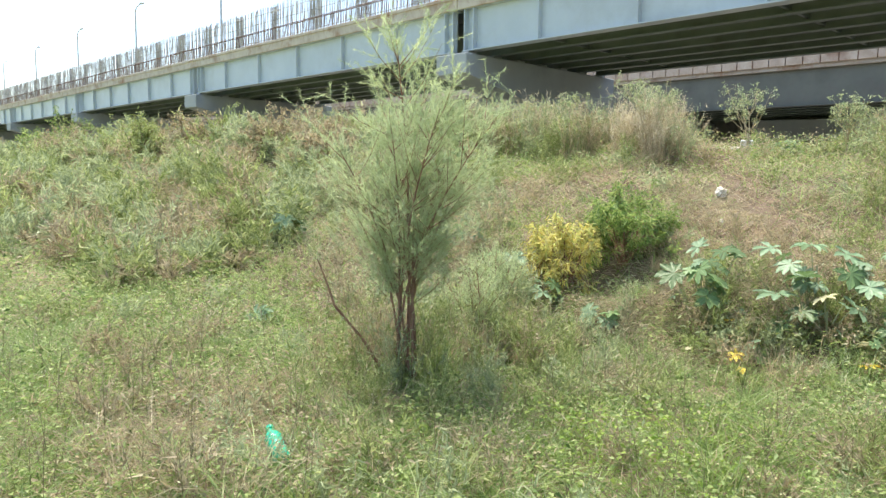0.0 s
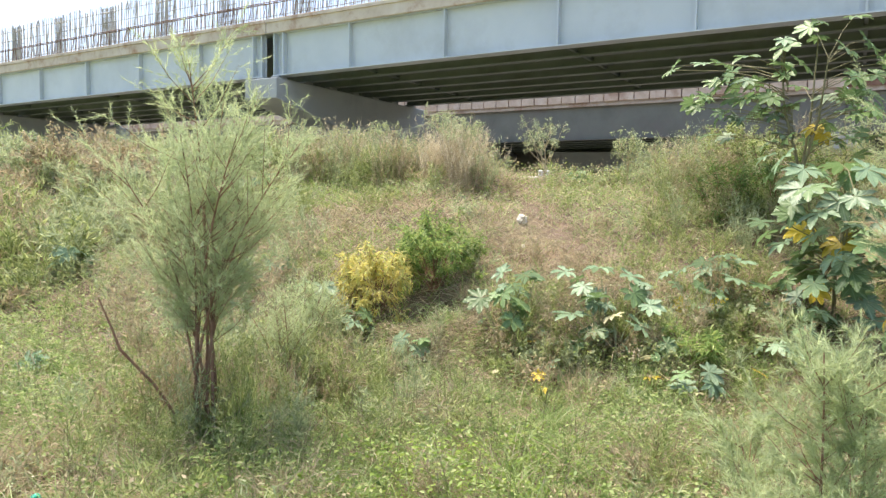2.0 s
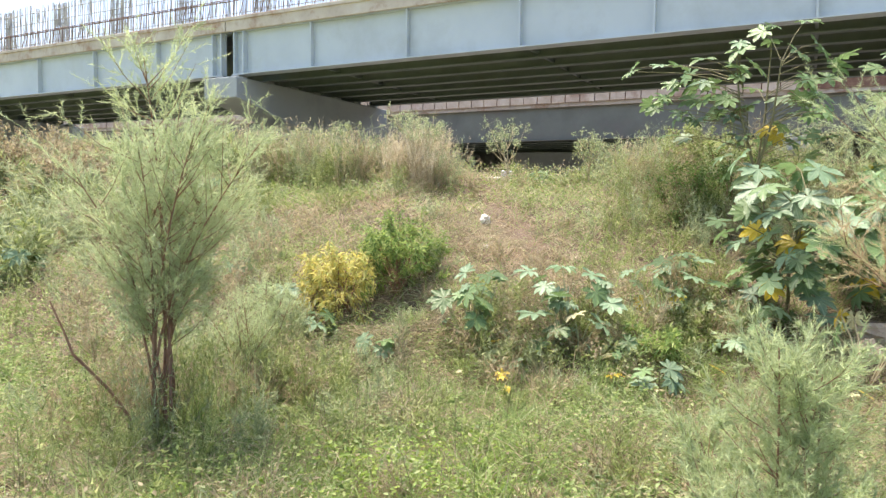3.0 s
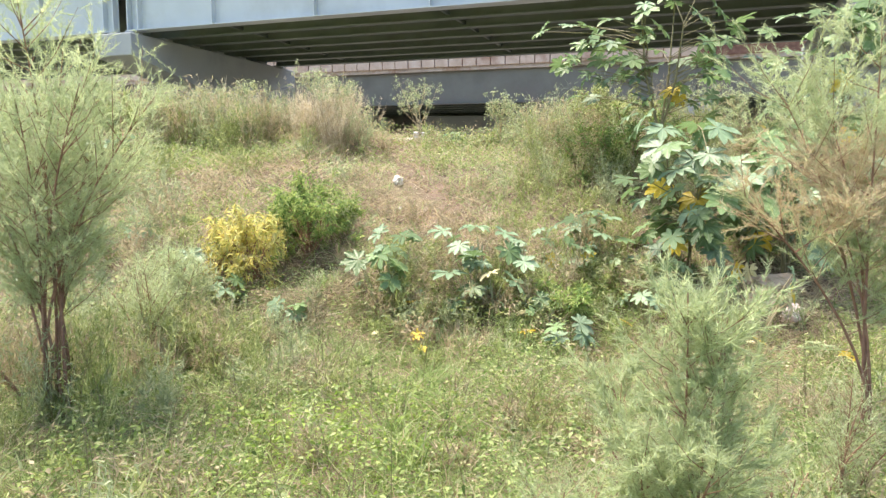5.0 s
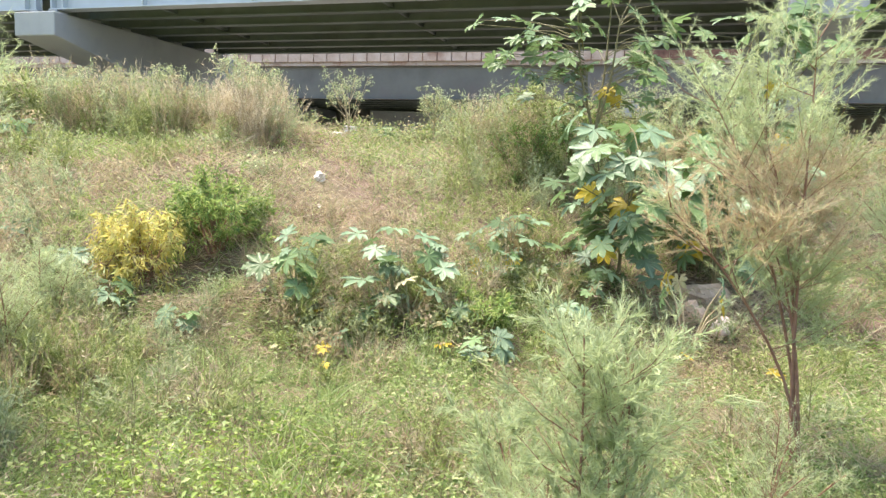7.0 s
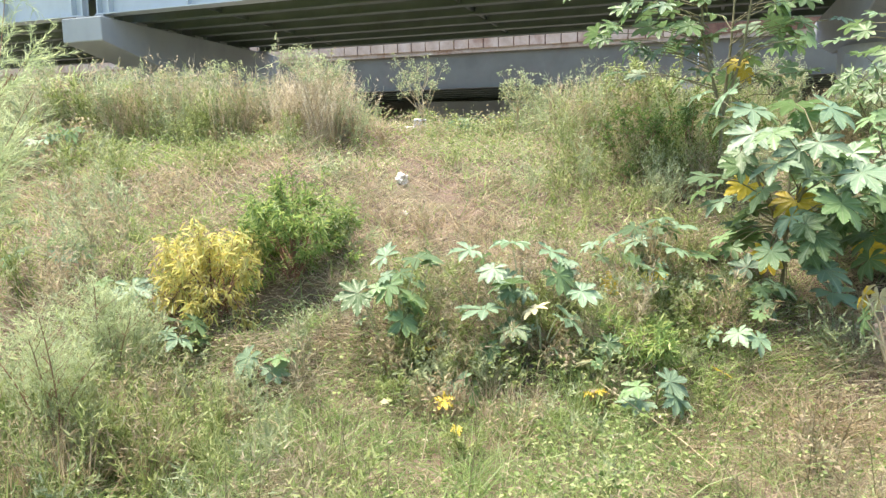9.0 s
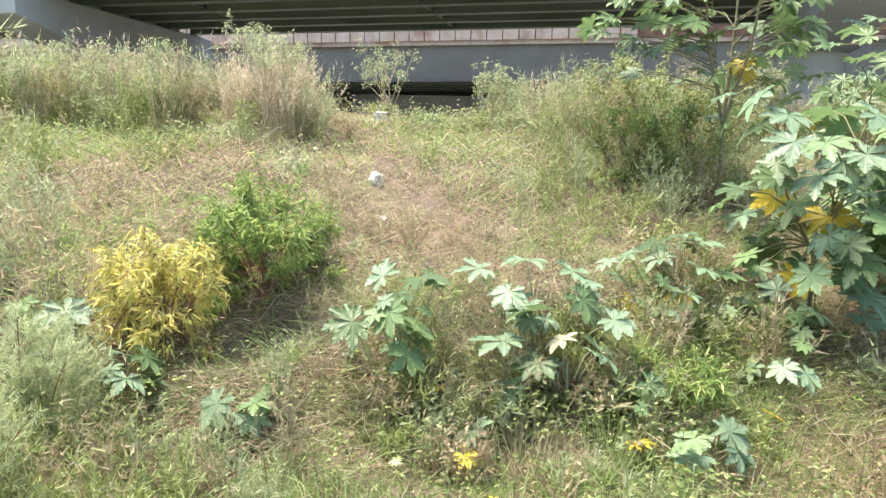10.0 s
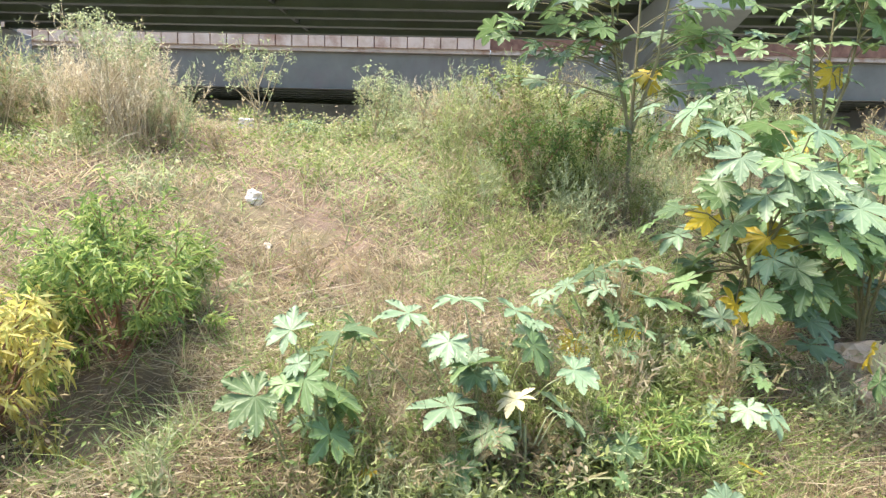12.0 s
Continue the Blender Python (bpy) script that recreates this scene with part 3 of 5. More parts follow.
    for i in range(44):
        kinds[("green", "grey", "green", "dry")[i % 4]].append(airy(r.normal(5.7, 0.55), r.normal(7.25, 0.45), r.uniform(0.14, 0.26), r.uniform(0.4, 0.9), 380, 0.042, r, 14))
    for kind, mat, label in (("green", M_WEED, "knee-high green weeds covering the bank"), ("grey", M_GREYWEED, "grey-green weeds scattered over the bank"), ("dry", M_DRYWEED, "dry pinkish-brown weeds on the bank")):
        V, F = joined(kinds[kind])
        tagged(new("undergrowth", raw_mesh("undergrowth", V, F, mat)), label, "weeds", kind="stuff")


def build_far_trees():
    r = np.random.default_rng(77)
    sets = []
    for i in range(190):
        a, d = math.radians(r.uniform(-75, 80)), r.uniform(110, 330)
        cx, cy = d * math.sin(a), d * math.cos(a)
        sets.append(clump(cx, cy, r.uniform(3, 7), r.uniform(2.0, 5.0), 110, r.uniform(0.9, 1.5), r, 0.6, 8, 0.0))
    V, F = joined(sets)
    tagged(new("far_trees", raw_mesh("far_trees", V, F, M_FARLEAF)), "hazy belt of far low trees on the plain", "trees", kind="stuff")


def build_dark_gap_trees():
    """Dense trees added beyond the second viaduct to keep the gap below it dark."""
    r = np.random.default_rng(79)
    sets = []
    for i in range(430):
        u, s = r.uniform(-60, 150), r.uniform(62, 73)
        sets.append(clump(u * DX + s * DY, u * DY - s * DX, r.uniform(2, 3.5), r.uniform(6.0, 9.0), 150, r.uniform(1.1, 1.8), r, 0.7, 9, 0.0))
    V, F = joined(sets)
    tagged(new("tree_belt", raw_mesh("tree_belt", V, F, M_DARKGREEN)), "dense trees added to darken the gap beyond the second viaduct", "trees", kind="stuff")


# ---- single plants ----
def feathery_tree(x, y, tall, spread, stems, n, seed, label, withered=None, low=0.25, lean=(0, 0), bare=False):
    """A young tamarisk-like tree: thin reddish stems, fine branches, haze of needles."""
    r = np.random.default_rng(seed)
    z0 = float(height(x, y))
    root = thing("feathery_tree", x, y, z0, label, "tree", "feathery saplings")
    trunk_lines, branch_lines, twigs = [], [], []
    thin = min(1.0, 0.25 + 0.35 * tall)
    for s in range(stems):
        a = r.uniform(0, 2 * np.pi)
        out = spread * r.uniform(0.35, 0.95) if s else spread * 0.15
        top = tall * (1.0 if s == 0 else r.uniform(0.6, 0.93))
        foot = np.array([r.normal() * 0.04, r.normal() * 0.04, -0.04])
        pts = []
        for k in range(9):
            f = k / 8
            p = foot + np.array([math.cos(a) * out * f ** 2.3 + lean[0] * f, math.sin(a) * out * f ** 2.3 + lean[1] * f, top * f])
            p[:2] += 0.025 * np.sin([3 * f + s, 4 * f + 2 * s]) * tall * 0.5
            pts.append(p)
        trunk_lines.append([(tuple(p), 0.0085 * tall / 2 * (1 - 0.86 * k / 8) + 0.0018) for k, p in enumerate(pts)])
        for b in range(int(26 * top / tall)):
            f = r.uniform(low, 0.97)
            i = min(int(f * 8), 7)
            p = pts[i] + (pts[i + 1] - pts[i]) * (f * 8 - i)
            w = r.uniform(0, 2 * np.pi)
            length = spread * r.uniform(0.35, 0.95) * (0.30 + 0.70 * math.sin(math.pi * min(1, max(0, (f - low * 0.5) / 1.06))))
            dr = unit(np.array([math.cos(w), math.sin(w), r.uniform(0.5, 1.5)]))
            q = p + dr * length + np.array([0, 0, 0.02])
            m = (p + q) / 2 - np.array([0, 0, 0.08 * length])
            branch_lines.append([(tuple(p), thin * 0.0032), (tuple(m), thin * 0.0022), (tuple(q), thin * 0.0008)])
            for t in range(9):
                g = r.uniform(0.2, 1.0)
                o = p + (m - p) * min(1, 2 * g) if g < 0.5 else m + (q - m) * (2 * g - 1)
                td = unit(dr + r.normal(size=3) * 0.55 + np.array([0, 0, 0.15]))
                twigs.append((o, td, r.uniform(0.08, 0.24) * spread * 1.6, o[2] / tall))
        td0 = unit(pts[8] - pts[7])
        for t in range(8):
            twigs.append((pts[7] + (pts[8] - pts[7]) * r.random(), unit(td0 + r.normal(size=3) * 0.35), 0.16 * spread * 1.6, 1.0))
    if bare:
        trunk_lines.append([((-0.06, -0.05, 0.05), 0.011), ((-0.24, -0.1, 0.36), 0.010), ((-0.42, -0.12, 0.58), 0.009), ((-0.46, -0.12, 0.70), 0.007), ((-0.53, -0.12, 0.88), 0.004)])
    for line in trunk_lines:
        piece("stem", raw_mesh("stem", *tubes([line], 6), M_BARK), root, "thin reddish-brown stem")
    tagged(piece("fine_branching", raw_mesh("fine_branching", *tubes(branch_lines, 4), M_BARK), root), kind="stuff")
    o, td = np.array([t[0] for t in twigs]), np.array([t[1] for t in twigs])
    tl, hh = np.array([t[2] for t in twigs]), np.array([t[3] for t in twigs])
    k = r.integers(0, len(twigs), n)
    f = r.random(n)
    base = o[k] + td[k] * (tl[k] * f)[:, None]
    L = r.uniform(0.02, 0.055, n) * (0.7 + 0.3 * tall / 2)
    tip = base + unit(td[k] + r.normal(size=(n, 3)) * 0.5) * L[:, None]
    V, F = needles(base, tip, 0.0026, r)
    if withered:
        dead = (hh[k] > withered[0]) & (hh[k] < withered[1]) & (r.random(n) < 0.8)
        for name, mask, mat, lab in (("foliage", ~dead, M_FEATHER, ""), ("withered_foliage", dead, M_RUSTFEATHER, "rust-brown withered needles")):
            v = V.reshape(-1, 3, 3)[mask].reshape(-1, 3)
            piece(name, raw_mesh(name, v, np.arange(len(v)).reshape(-1, 3), mat), root, lab)
    else:
        piece("foliage", raw_mesh("foliage", V, F, M_FEATHER), root)
    return root


def castor_leaf_mesh(name, material, seed):
    """Palmate leaf of radius 1: eight broad toothed lobes round the stalk."""
    r = np.random.default_rng(seed)
    V, F = [(0, 0, 0)], []
    edge = [(-1.0, 0.54), (-0.90, 0.70), (-0.85, 0.67), (-0.72, 0.80), (-0.66, 0.765), (-0.45, 0.90), (-0.39, 0.87), (-0.17, 0.97)]
    edge = edge + [(0.0, 1.0)] + [(-a, d) for a, d in edge[::-1]]
    n = len(edge)
    for i in range(8):
        a = LOBE * (i - 3.5)
        back = abs(a) / math.pi
        L, sag = (1.0 - 0.42 * back ** 1.5) * r.uniform(0.85, 1.08), r.uniform(-0.16, 0.26)
        k = len(V)

        def at(rad, ang, dz=0.0):
            return (rad * math.cos(ang), rad * math.sin(ang), 0.10 * rad - (0.22 + sag) * rad * rad + dz)
        V += [at(0.40 * L, a, -0.02), at(0.72 * L, a, -0.02)]
        for f, d in edge:
            V.append(at(d * L, a + f * LOBE * 0.5, 0.05 * min(1.0, abs(f) * 1.6)))
        F.append((0, k + 2, k))
        F.append((k + n + 1, 0, k))
        for j in range(n - 1):
            hub = k if j < 3 or j > n - 5 else k + 1
            F.append((k + 2 + j, k + 3 + j, hub))
        F += [(k, k + 5, k + 1), (k, k + 1, k + n - 2)]
    return raw_mesh(name, np.array(V), np.array(F), material)


CASTOR = {key: [castor_leaf_mesh("castor_leaf", mat, 100 + 7 * i + len(key)) for i in range(6)]
          for key, mat in (("green", M_CASTOR), ("pale", M_CASTOR_PALE), ("yellow", M_CASTOR_YELLOW), ("cream", M_CREAM))}


def set_leaf(root, q, a, scale, key, r, tilt=1.0):
    up = Vector((math.cos(a) * r.uniform(0.0, 1.0) * tilt + r.normal() * 0.4 - 0.12, math.sin(a) * r.uniform(0.0, 1.0) * tilt + r.normal() * 0.4 - 0.15, 1)).normalized()
    fwd = Vector((math.cos(a), math.sin(a), 0))
    if key == "yellow":
        # old leaves hang down on the open side of the plant
        up, fwd = Vector((-0.6 + r.normal() * 0.25, -0.65 + r.normal() * 0.25, 0.4)).normalized(), Vector((r.normal() * 0.4, r.normal() * 0.4, -1))
    side = up.cross(fwd).normalized()
    fwd = side.cross(up)
    m = Matrix(((*fwd, 0), (*side, 0), (*up, 0), (0, 0, 0, 1))).transposed()
    scale = scale * 1.1
    m = Matrix.Translation(q) @ m @ Matrix.Diagonal((scale, scale * r.uniform(0.9, 1.1), scale * r.uniform(0.6, 1.4), 1))
    piece("leaf", CASTOR[key][int(r.integers(0, 6))], root, {"yellow": "yellowed leaf", "cream": "withered cream leaf"}.get(key, ""), m)


def castor_seedling(x, y, leaves, seed, label):
    """A low castor plant; each leaf: place, radius and colour."""
    r = np.random.default_rng(seed)
    z0 = float(height(x, y))
    root = thing("castor_plant", x, y, z0, label, "plant", "castor plants")
    lines = []
    top = max(z for _, _, z, _, _ in leaves) - z0
    crown = Vector((0, 0, top * 0.7))
    lines.append([((0, 0, -0.03), 0.011), ((0.01, 0, top * 0.35), 0.009), (crown, 0.007)])
    extra = []
    for lx, ly, lz, size, key in leaves:
        for k in range(2):
            extra.append((lx + r.normal() * 0.15, ly + r.normal() * 0.13, max(z0 + 0.12, lz - r.uniform(0.02, 0.24)), size * r.uniform(0.45, 0.8), "green" if r.random() < 0.6 else "pale"))
    for lx, ly, lz, size, key in leaves + extra:
        q = Vector((lx - x, ly - y, lz - z0))
        p = Vector((q.x * 0.35, q.y * 0.35, -0.03 + (0 if q.xy.length > 0.2 else min(q.z * 0.6, crown.z))))
        lines.append([(p, 0.005), (p.lerp(q, 0.6) + Vector((0, 0, 0.03)), 0.004), (q, 0.003)])
        a = math.atan2(q.y, q.x) if q.xy.length > 0.04 else r.uniform(0, 6)
        set_leaf(root, q, a + r.normal() * 0.3, size, key, r, 0.6)
    piece("stem", raw_mesh("stem", *tubes(lines, 5), M_STALK), root)
    return root


def castor_tree(x, y, leaves, seed, more, label, forks=3):
    """A tall castor plant: a forked stem, long stalks and leaves; each leaf: place, radius and colour."""
    r = np.random.default_rng(seed)
    z0 = float(height(x, y))
    root = thing("castor_plant", x, y, z0, label, "plant", "castor plants")
    spots = [(Vector((lx - x, ly - y, lz - z0)), size, key) for lx, ly, lz, size, key in leaves]
    for q, size, key in list(spots):
        for k in range(more):
            d = Vector((0.08 + r.normal() * 0.18, 0.1 + r.normal() * 0.18, -r.uniform(-0.1, 0.42)))
            spots.append((q + d, size * r.uniform(0.7, 1.05), "green" if r.random() < 0.75 else "pale"))
    top = max(q.z for q, _, _ in spots)
    fork = Vector((0.02, 0.01, top * 0.3))
    thick = 0.008 + 0.006 * top
    lines = [[((0, 0, -0.04), thick), ((0.02, 0.0, top * 0.15), thick * 0.9), (fork, thick * 0.8)]]
    tips = []
    for i in range(forks):
        a = 2 * math.pi * i / forks + r.uniform(0, 0.8)
        tip = Vector((math.cos(a) * 0.28, math.sin(a) * 0.28, top * r.uniform(0.78, 0.92)))
        lines.append([(fork, thick * 0.75), (fork.lerp(tip, 0.5) + Vector((math.cos(a), math.sin(a), 0)) * 0.06, thick * 0.6), (tip, thick * 0.35)])
        tips.append(tip)
    for q, size, key in spots:
        tip = min(tips, key=lambda t: (t.xy - q.xy).length)
        f = min(1.0, max(0.1, (q.z - 0.18 - fork.z) / max(0.1, tip.z - fork.z)))
        p = fork.lerp(tip, f)
        lines.append([(p, 0.0055), (p.lerp(q, 0.55) + Vector((0, 0, 0.05)), 0.0045), (q, 0.003)])
        a = math.atan2(q.y - p.y, q.x - p.x) + r.normal() * 0.3
        set_leaf(root, q, a, size, key, r, 0.7)
    piece("stem", raw_mesh("stem", *tubes(lines, 6), M_STEM), root)
    return root


def castor_plant(x, y, tall, spread, leaves, size, seed, label, shades=(0.5, 0.42, 0.08), stems=1, first=0.35):
    """Castor oil plant: ringed stems, long stalks, big palmate leaves held out flat."""
    r = np.random.default_rng(seed)
    z0 = float(height(x, y))
    root = thing("castor_plant", x, y, z0, label, "plant", "castor plants")
    lines, spots = [], []
    for s in range(stems):
        a = 2 * math.pi * s / stems + r.uniform(0, 1)
        out = spread * (0.45 if stems > 1 else 0.12)
        pts = [Vector((math.cos(a) * out * f ** 1.4, math.sin(a) * out * f ** 1.4, -0.03 + (tall * (0.82 if s else 0.9)) * f)) for f in (0, 0.25, 0.5, 0.75, 1)]
        lines.append([(p, (0.006 + 0.0055 * tall) * (1 - 0.14 * i)) for i, p in enumerate(pts)])
        spots.append(pts)
    for i in range(leaves):
        pts = spots[i % stems]
        f = first + (1 - first) * ((i // stems + r.random() * 0.8) / max(1, (leaves - 1) // stems + 1))
        f = min(f, 1.0)
        j = min(int(f * 4), 3)
        p = pts[j].lerp(pts[j + 1], f * 4 - j)
        a = i * 2.4 + r.uniform(-0.5, 0.5)
        reach = spread * r.uniform(0.45, 1.0) * (1.1 - 0.45 * f)
        q = p + Vector((math.cos(a) * reach, math.sin(a) * reach, reach * r.uniform(0.15, 0.6)))
        mid = p.lerp(q, 0.5) + Vector((0, 0, 0.12 * reach))
        lines.append([(p, 0.005), (mid, 0.004), (q, 0.003)])
        key = ("green", "pale", "yellow", "cream")[int(np.searchsorted(np.cumsum(shades), r.random()))]
        if key == "yellow" and f > 0.5:
            key = "green"
        scale = size * r.uniform(0.7, 1.15)
        set_leaf(root, q, a, scale, key, r)
    piece("stem", raw_mesh("stem", *tubes(lines, 5), M_STEM), root)
    return root


def bushy_shrub(name, x, y, rad, tall, n, leaf, material, seed, label, slim=0.3, droop=0.0, stems=14, lean=(0, 0), skirt=0):
    r = np.random.default_rng(seed)
    z0 = float(height(x, y))
    root = thing(name, x, y, z0, label, "shrub")
    lines, o, d = [], [], []
    for s in range(stems + skirt):
        a, q = r.uniform(0, 2 * np.pi), math.sqrt(r.random()) * rad
        if s >= stems:
            q = rad * r.uniform(0.75, 1.0)
        tip = np.array([q * math.cos(a) + lean[0], q * math.sin(a) + lean[1], tall * (0.6 + 0.4 * r.random()) * (1 - 0.4 * (q / rad) ** 2)])
        foot = np.array([r.normal() * 0.04, r.normal() * 0.04, -0.04])
        if s >= stems:
            tip[2] = float(height(x + tip[0], y + tip[1])) - z0 + tall * r.uniform(0.05, 0.3)
        mid = (foot + tip) / 2 + np.array([0, 0, (0.3 if s >= stems else 0.12) * tall])
        lines.append([(tuple(foot), 0.008), (tuple(mid), 0.005), (tuple(tip), 0.0015)])
        for t in range(9):
            f = r.uniform(0.3, 1)
            p = foot + (mid - foot) * min(1, 2 * f) if f < 0.5 else mid + (tip - mid) * (2 * f - 1)
            td = unit(tip - foot + r.normal(size=3) * 0.5 * tall)
            q2 = p + td * r.uniform(0.1, 0.24) * tall
            lines.append([(tuple(p), 0.003), (tuple(q2), 0.001)])
            o.append(p)
            d.append(q2 - p)
    tagged(piece("fine_branching", raw_mesh("fine_branching", *tubes(lines, 4), M_BARK), root), kind="stuff")
    o, d = np.array(o), np.array(d)
    k, f = r.integers(0, len(o), n), r.uniform(0.1, 1.1, n)
    pos = o[k] + d[k] * f[:, None] + r.normal(size=(n, 3)) * 0.02
    dirs = unit(d[k]) * 0.7 + r.normal(size=(n, 3)) * 0.7 + np.array([0, 0, -droop])
    L = leaf * r.uniform(0.6, 1.3, n)
    piece("foliage", raw_mesh("foliage", *leaflets(pos, dirs, L, L * slim, r), material), root)
    return root


def grass_tuft(x, y, rad, tall, n, material, seed, label, heads=True, group="tall tufts on the crest"):
    """A tuft of tall stalks with feathery seed heads."""
    r = np.random.default_rng(seed)
    z0 = float(height(x, y))
    root = thing("tall_grass_tuft", x, y, z0, label, "grass", group)
    a, q = r.uniform(0, 2 * np.pi, n), np.sqrt(r.random(n)) * rad
    b = np.stack([q * np.cos(a) * 0.6, q * np.sin(a) * 0.6, np.full(n, -0.03)], -1)
    t = b + np.stack([r.normal(size=n) * 0.2 * tall, r.normal(size=n) * 0.2 * tall, tall * r.uniform(0.5, 1, n)], -1)
    tagged(piece("blade_mass", raw_mesh("blade_mass", *blades(b, t, 0.006, 0.03, r), material), root), kind="stuff")
    if heads:
        k = np.repeat(np.arange(n * 2 // 3), 22)
        f = r.uniform(0.5, 1.04, len(k))
        p = b[k] + (t[k] - b[k]) * f[:, None]
        e = p + r.normal(size=(len(k), 3)) * 0.03 + [0, 0, 0.03]
        tagged(piece("seed_fluff", raw_mesh("seed_fluff", *needles(p, e, 0.007, r), M_SEED), root, "pinkish dry seed heads"), kind="stuff")
    return root


def branching_weed(x, y, tall, seed, label):
    """A tall dry stalk that forks into a flat spray of small heads."""
    r = np.random.default_rng(seed)
    z0 = float(height(x, y))
    root = thing("tall_weed", x, y, z0, label, "weed", "tall weeds on the crest")
    lines, ends = [], []
    lines.append([((0, 0, -0.03), 0.010), ((0.02, 0.01, tall * 0.4), 0.008), ((0.0, 0.02, tall * 0.7), 0.006)])
    for i in range(12):
        a, f = r.uniform(0, 2 * np.pi), r.uniform(0.2, 0.72)
        p = np.array([0.01, 0.01, tall * f])
        q = p + np.array([math.cos(a) * r.uniform(0.15, 0.4) * tall, math.sin(a) * r.uniform(0.15, 0.4) * tall, (1 - f) * tall * r.uniform(0.4, 1)])
        lines.append([(tuple(p), 0.005), (tuple((p + q) / 2 + np.array([0, 0, -0.02])), 0.004), (tuple(q), 0.002)])
        for j in range(6):
            g = r.uniform(0.5, 1)
            o = p + (q - p) * g
            e = o + r.normal(size=3) * 0.06 + np.array([0, 0, 0.05])
            lines.append([(tuple(o), 0.002), (tuple(e), 0.001)])
            ends.append(e)
    piece("stalk", raw_mesh("stalk", *tubes(lines, 4), M_STRAW), root)
    ends = np.array(ends)
    k = r.integers(0, len(ends), 1000)
    p = ends[k] + r.normal(size=(1000, 3)) * 0.022
    piece("flower_spray", raw_mesh("flower_spray", *leaflets(p, r.normal(size=(1000, 3)), 0.036, 0.013, r), M_GREYWEED), root)
    return root


# ---- viaduct ----
def box(bm, x0, x1, y0, y1, z0, z1, bevel=0.0):
    res = bmesh.ops.create_cube(bm, size=1, matrix=Matrix.Translation(((x0 + x1) / 2, (y0 + y1) / 2, (z0 + z1) / 2)) @ Matrix.Diagonal((x1 - x0, y1 - y0, z1 - z0, 1)))
    if bevel:
        edges = list({e for v in res["verts"] for e in v.link_edges})
        bmesh.ops.bevel(bm, geom=edges, offset=bevel, segments=1, affect='EDGES')
    return res["verts"]


def mesh_of(name, material, fill):
    bm = bmesh.new()
    fill(bm)
    me = bpy.data.meshes.new(name)
    bm.to_mesh(me)
    bm.free()
    me.materials.append(material)
    return me


SPAN, FIRST = 25.3, 21.4
GRADE = 0.0125
ROWS, PITCH = 7, 1.6


def girder_fill(bm, foot=0.26, deep=1.75):
    half = SPAN / 2 - (0.28 if deep < 2 else 0.02)
    box(bm, -half, half, -0.012, 0.012, 0.04, deep - 0.04)
    box(bm, -half, half, -foot, foot, 0.0, 0.04)
    box(bm, -half, half, -0.2, 0.2, deep - 0.04, deep)


def cap_fill(bm):
    """Hammerhead: deep over the column, tapering to both ends."""
    prof = [(-5.4, 0.82), (5.6, 0.82), (5.6, 0.0), (1.4, -0.85), (-1.4, -0.85), (-5.4, 0.0)]
    a = [bm.verts.new((-0.9, y, z)) for y, z in prof]
    b = [bm.verts.new((0.9, y, z)) for y, z in prof]
    bm.faces.new(a[::-1])
    bm.faces.new(b)
    for i in range(6):
        j = (i + 1) % 6
        bm.faces.new((a[i], a[j], b[j], b[i]))
    bmesh.ops.recalc_face_normals(bm, faces=bm.faces)
    bmesh.ops.bevel(bm, geom=list(bm.edges), offset=0.03, segments=1, affect='EDGES')


def rebar_mesh(seed, tall, pitch, slant, rad, bars, lean, mats, material):
    """A line of upright bars tied to long ones; every few metres a denser mat."""
    r = np.random.default_rng(seed)
    lines = []
    half = SPAN / 2
    x = -half
    while x < half:
        h = tall * r.uniform(0.93, 1.05)
        lines.append([((x, 0, 0), rad), ((x + slant + r.normal() * lean, r.normal() * 0.05, h), rad)])
        x += pitch * r.uniform(0.75, 1.25)
    for z in bars:
        lines.append([((-half, -0.03, z), rad), ((half, -0.03, z + r.normal() * 0.02), rad)])
    for m in mats:
        for k in range(9):
            lines.append([((m + 0.11 * k, 0.06, 0.1), rad * 1.4), ((m + 0.11 * k + r.normal() * 0.03, 0.06, tall * 0.98), rad * 1.4)])
        for k in range(9):
            z = 0.15 + tall * 0.1 * k
            lines.append([((m - 0.05, 0.08, z), rad * 1.4), ((m + 1.0, 0.08, z), rad * 1.4)])
    return raw_mesh("rebar", *tubes(lines, 4), material)


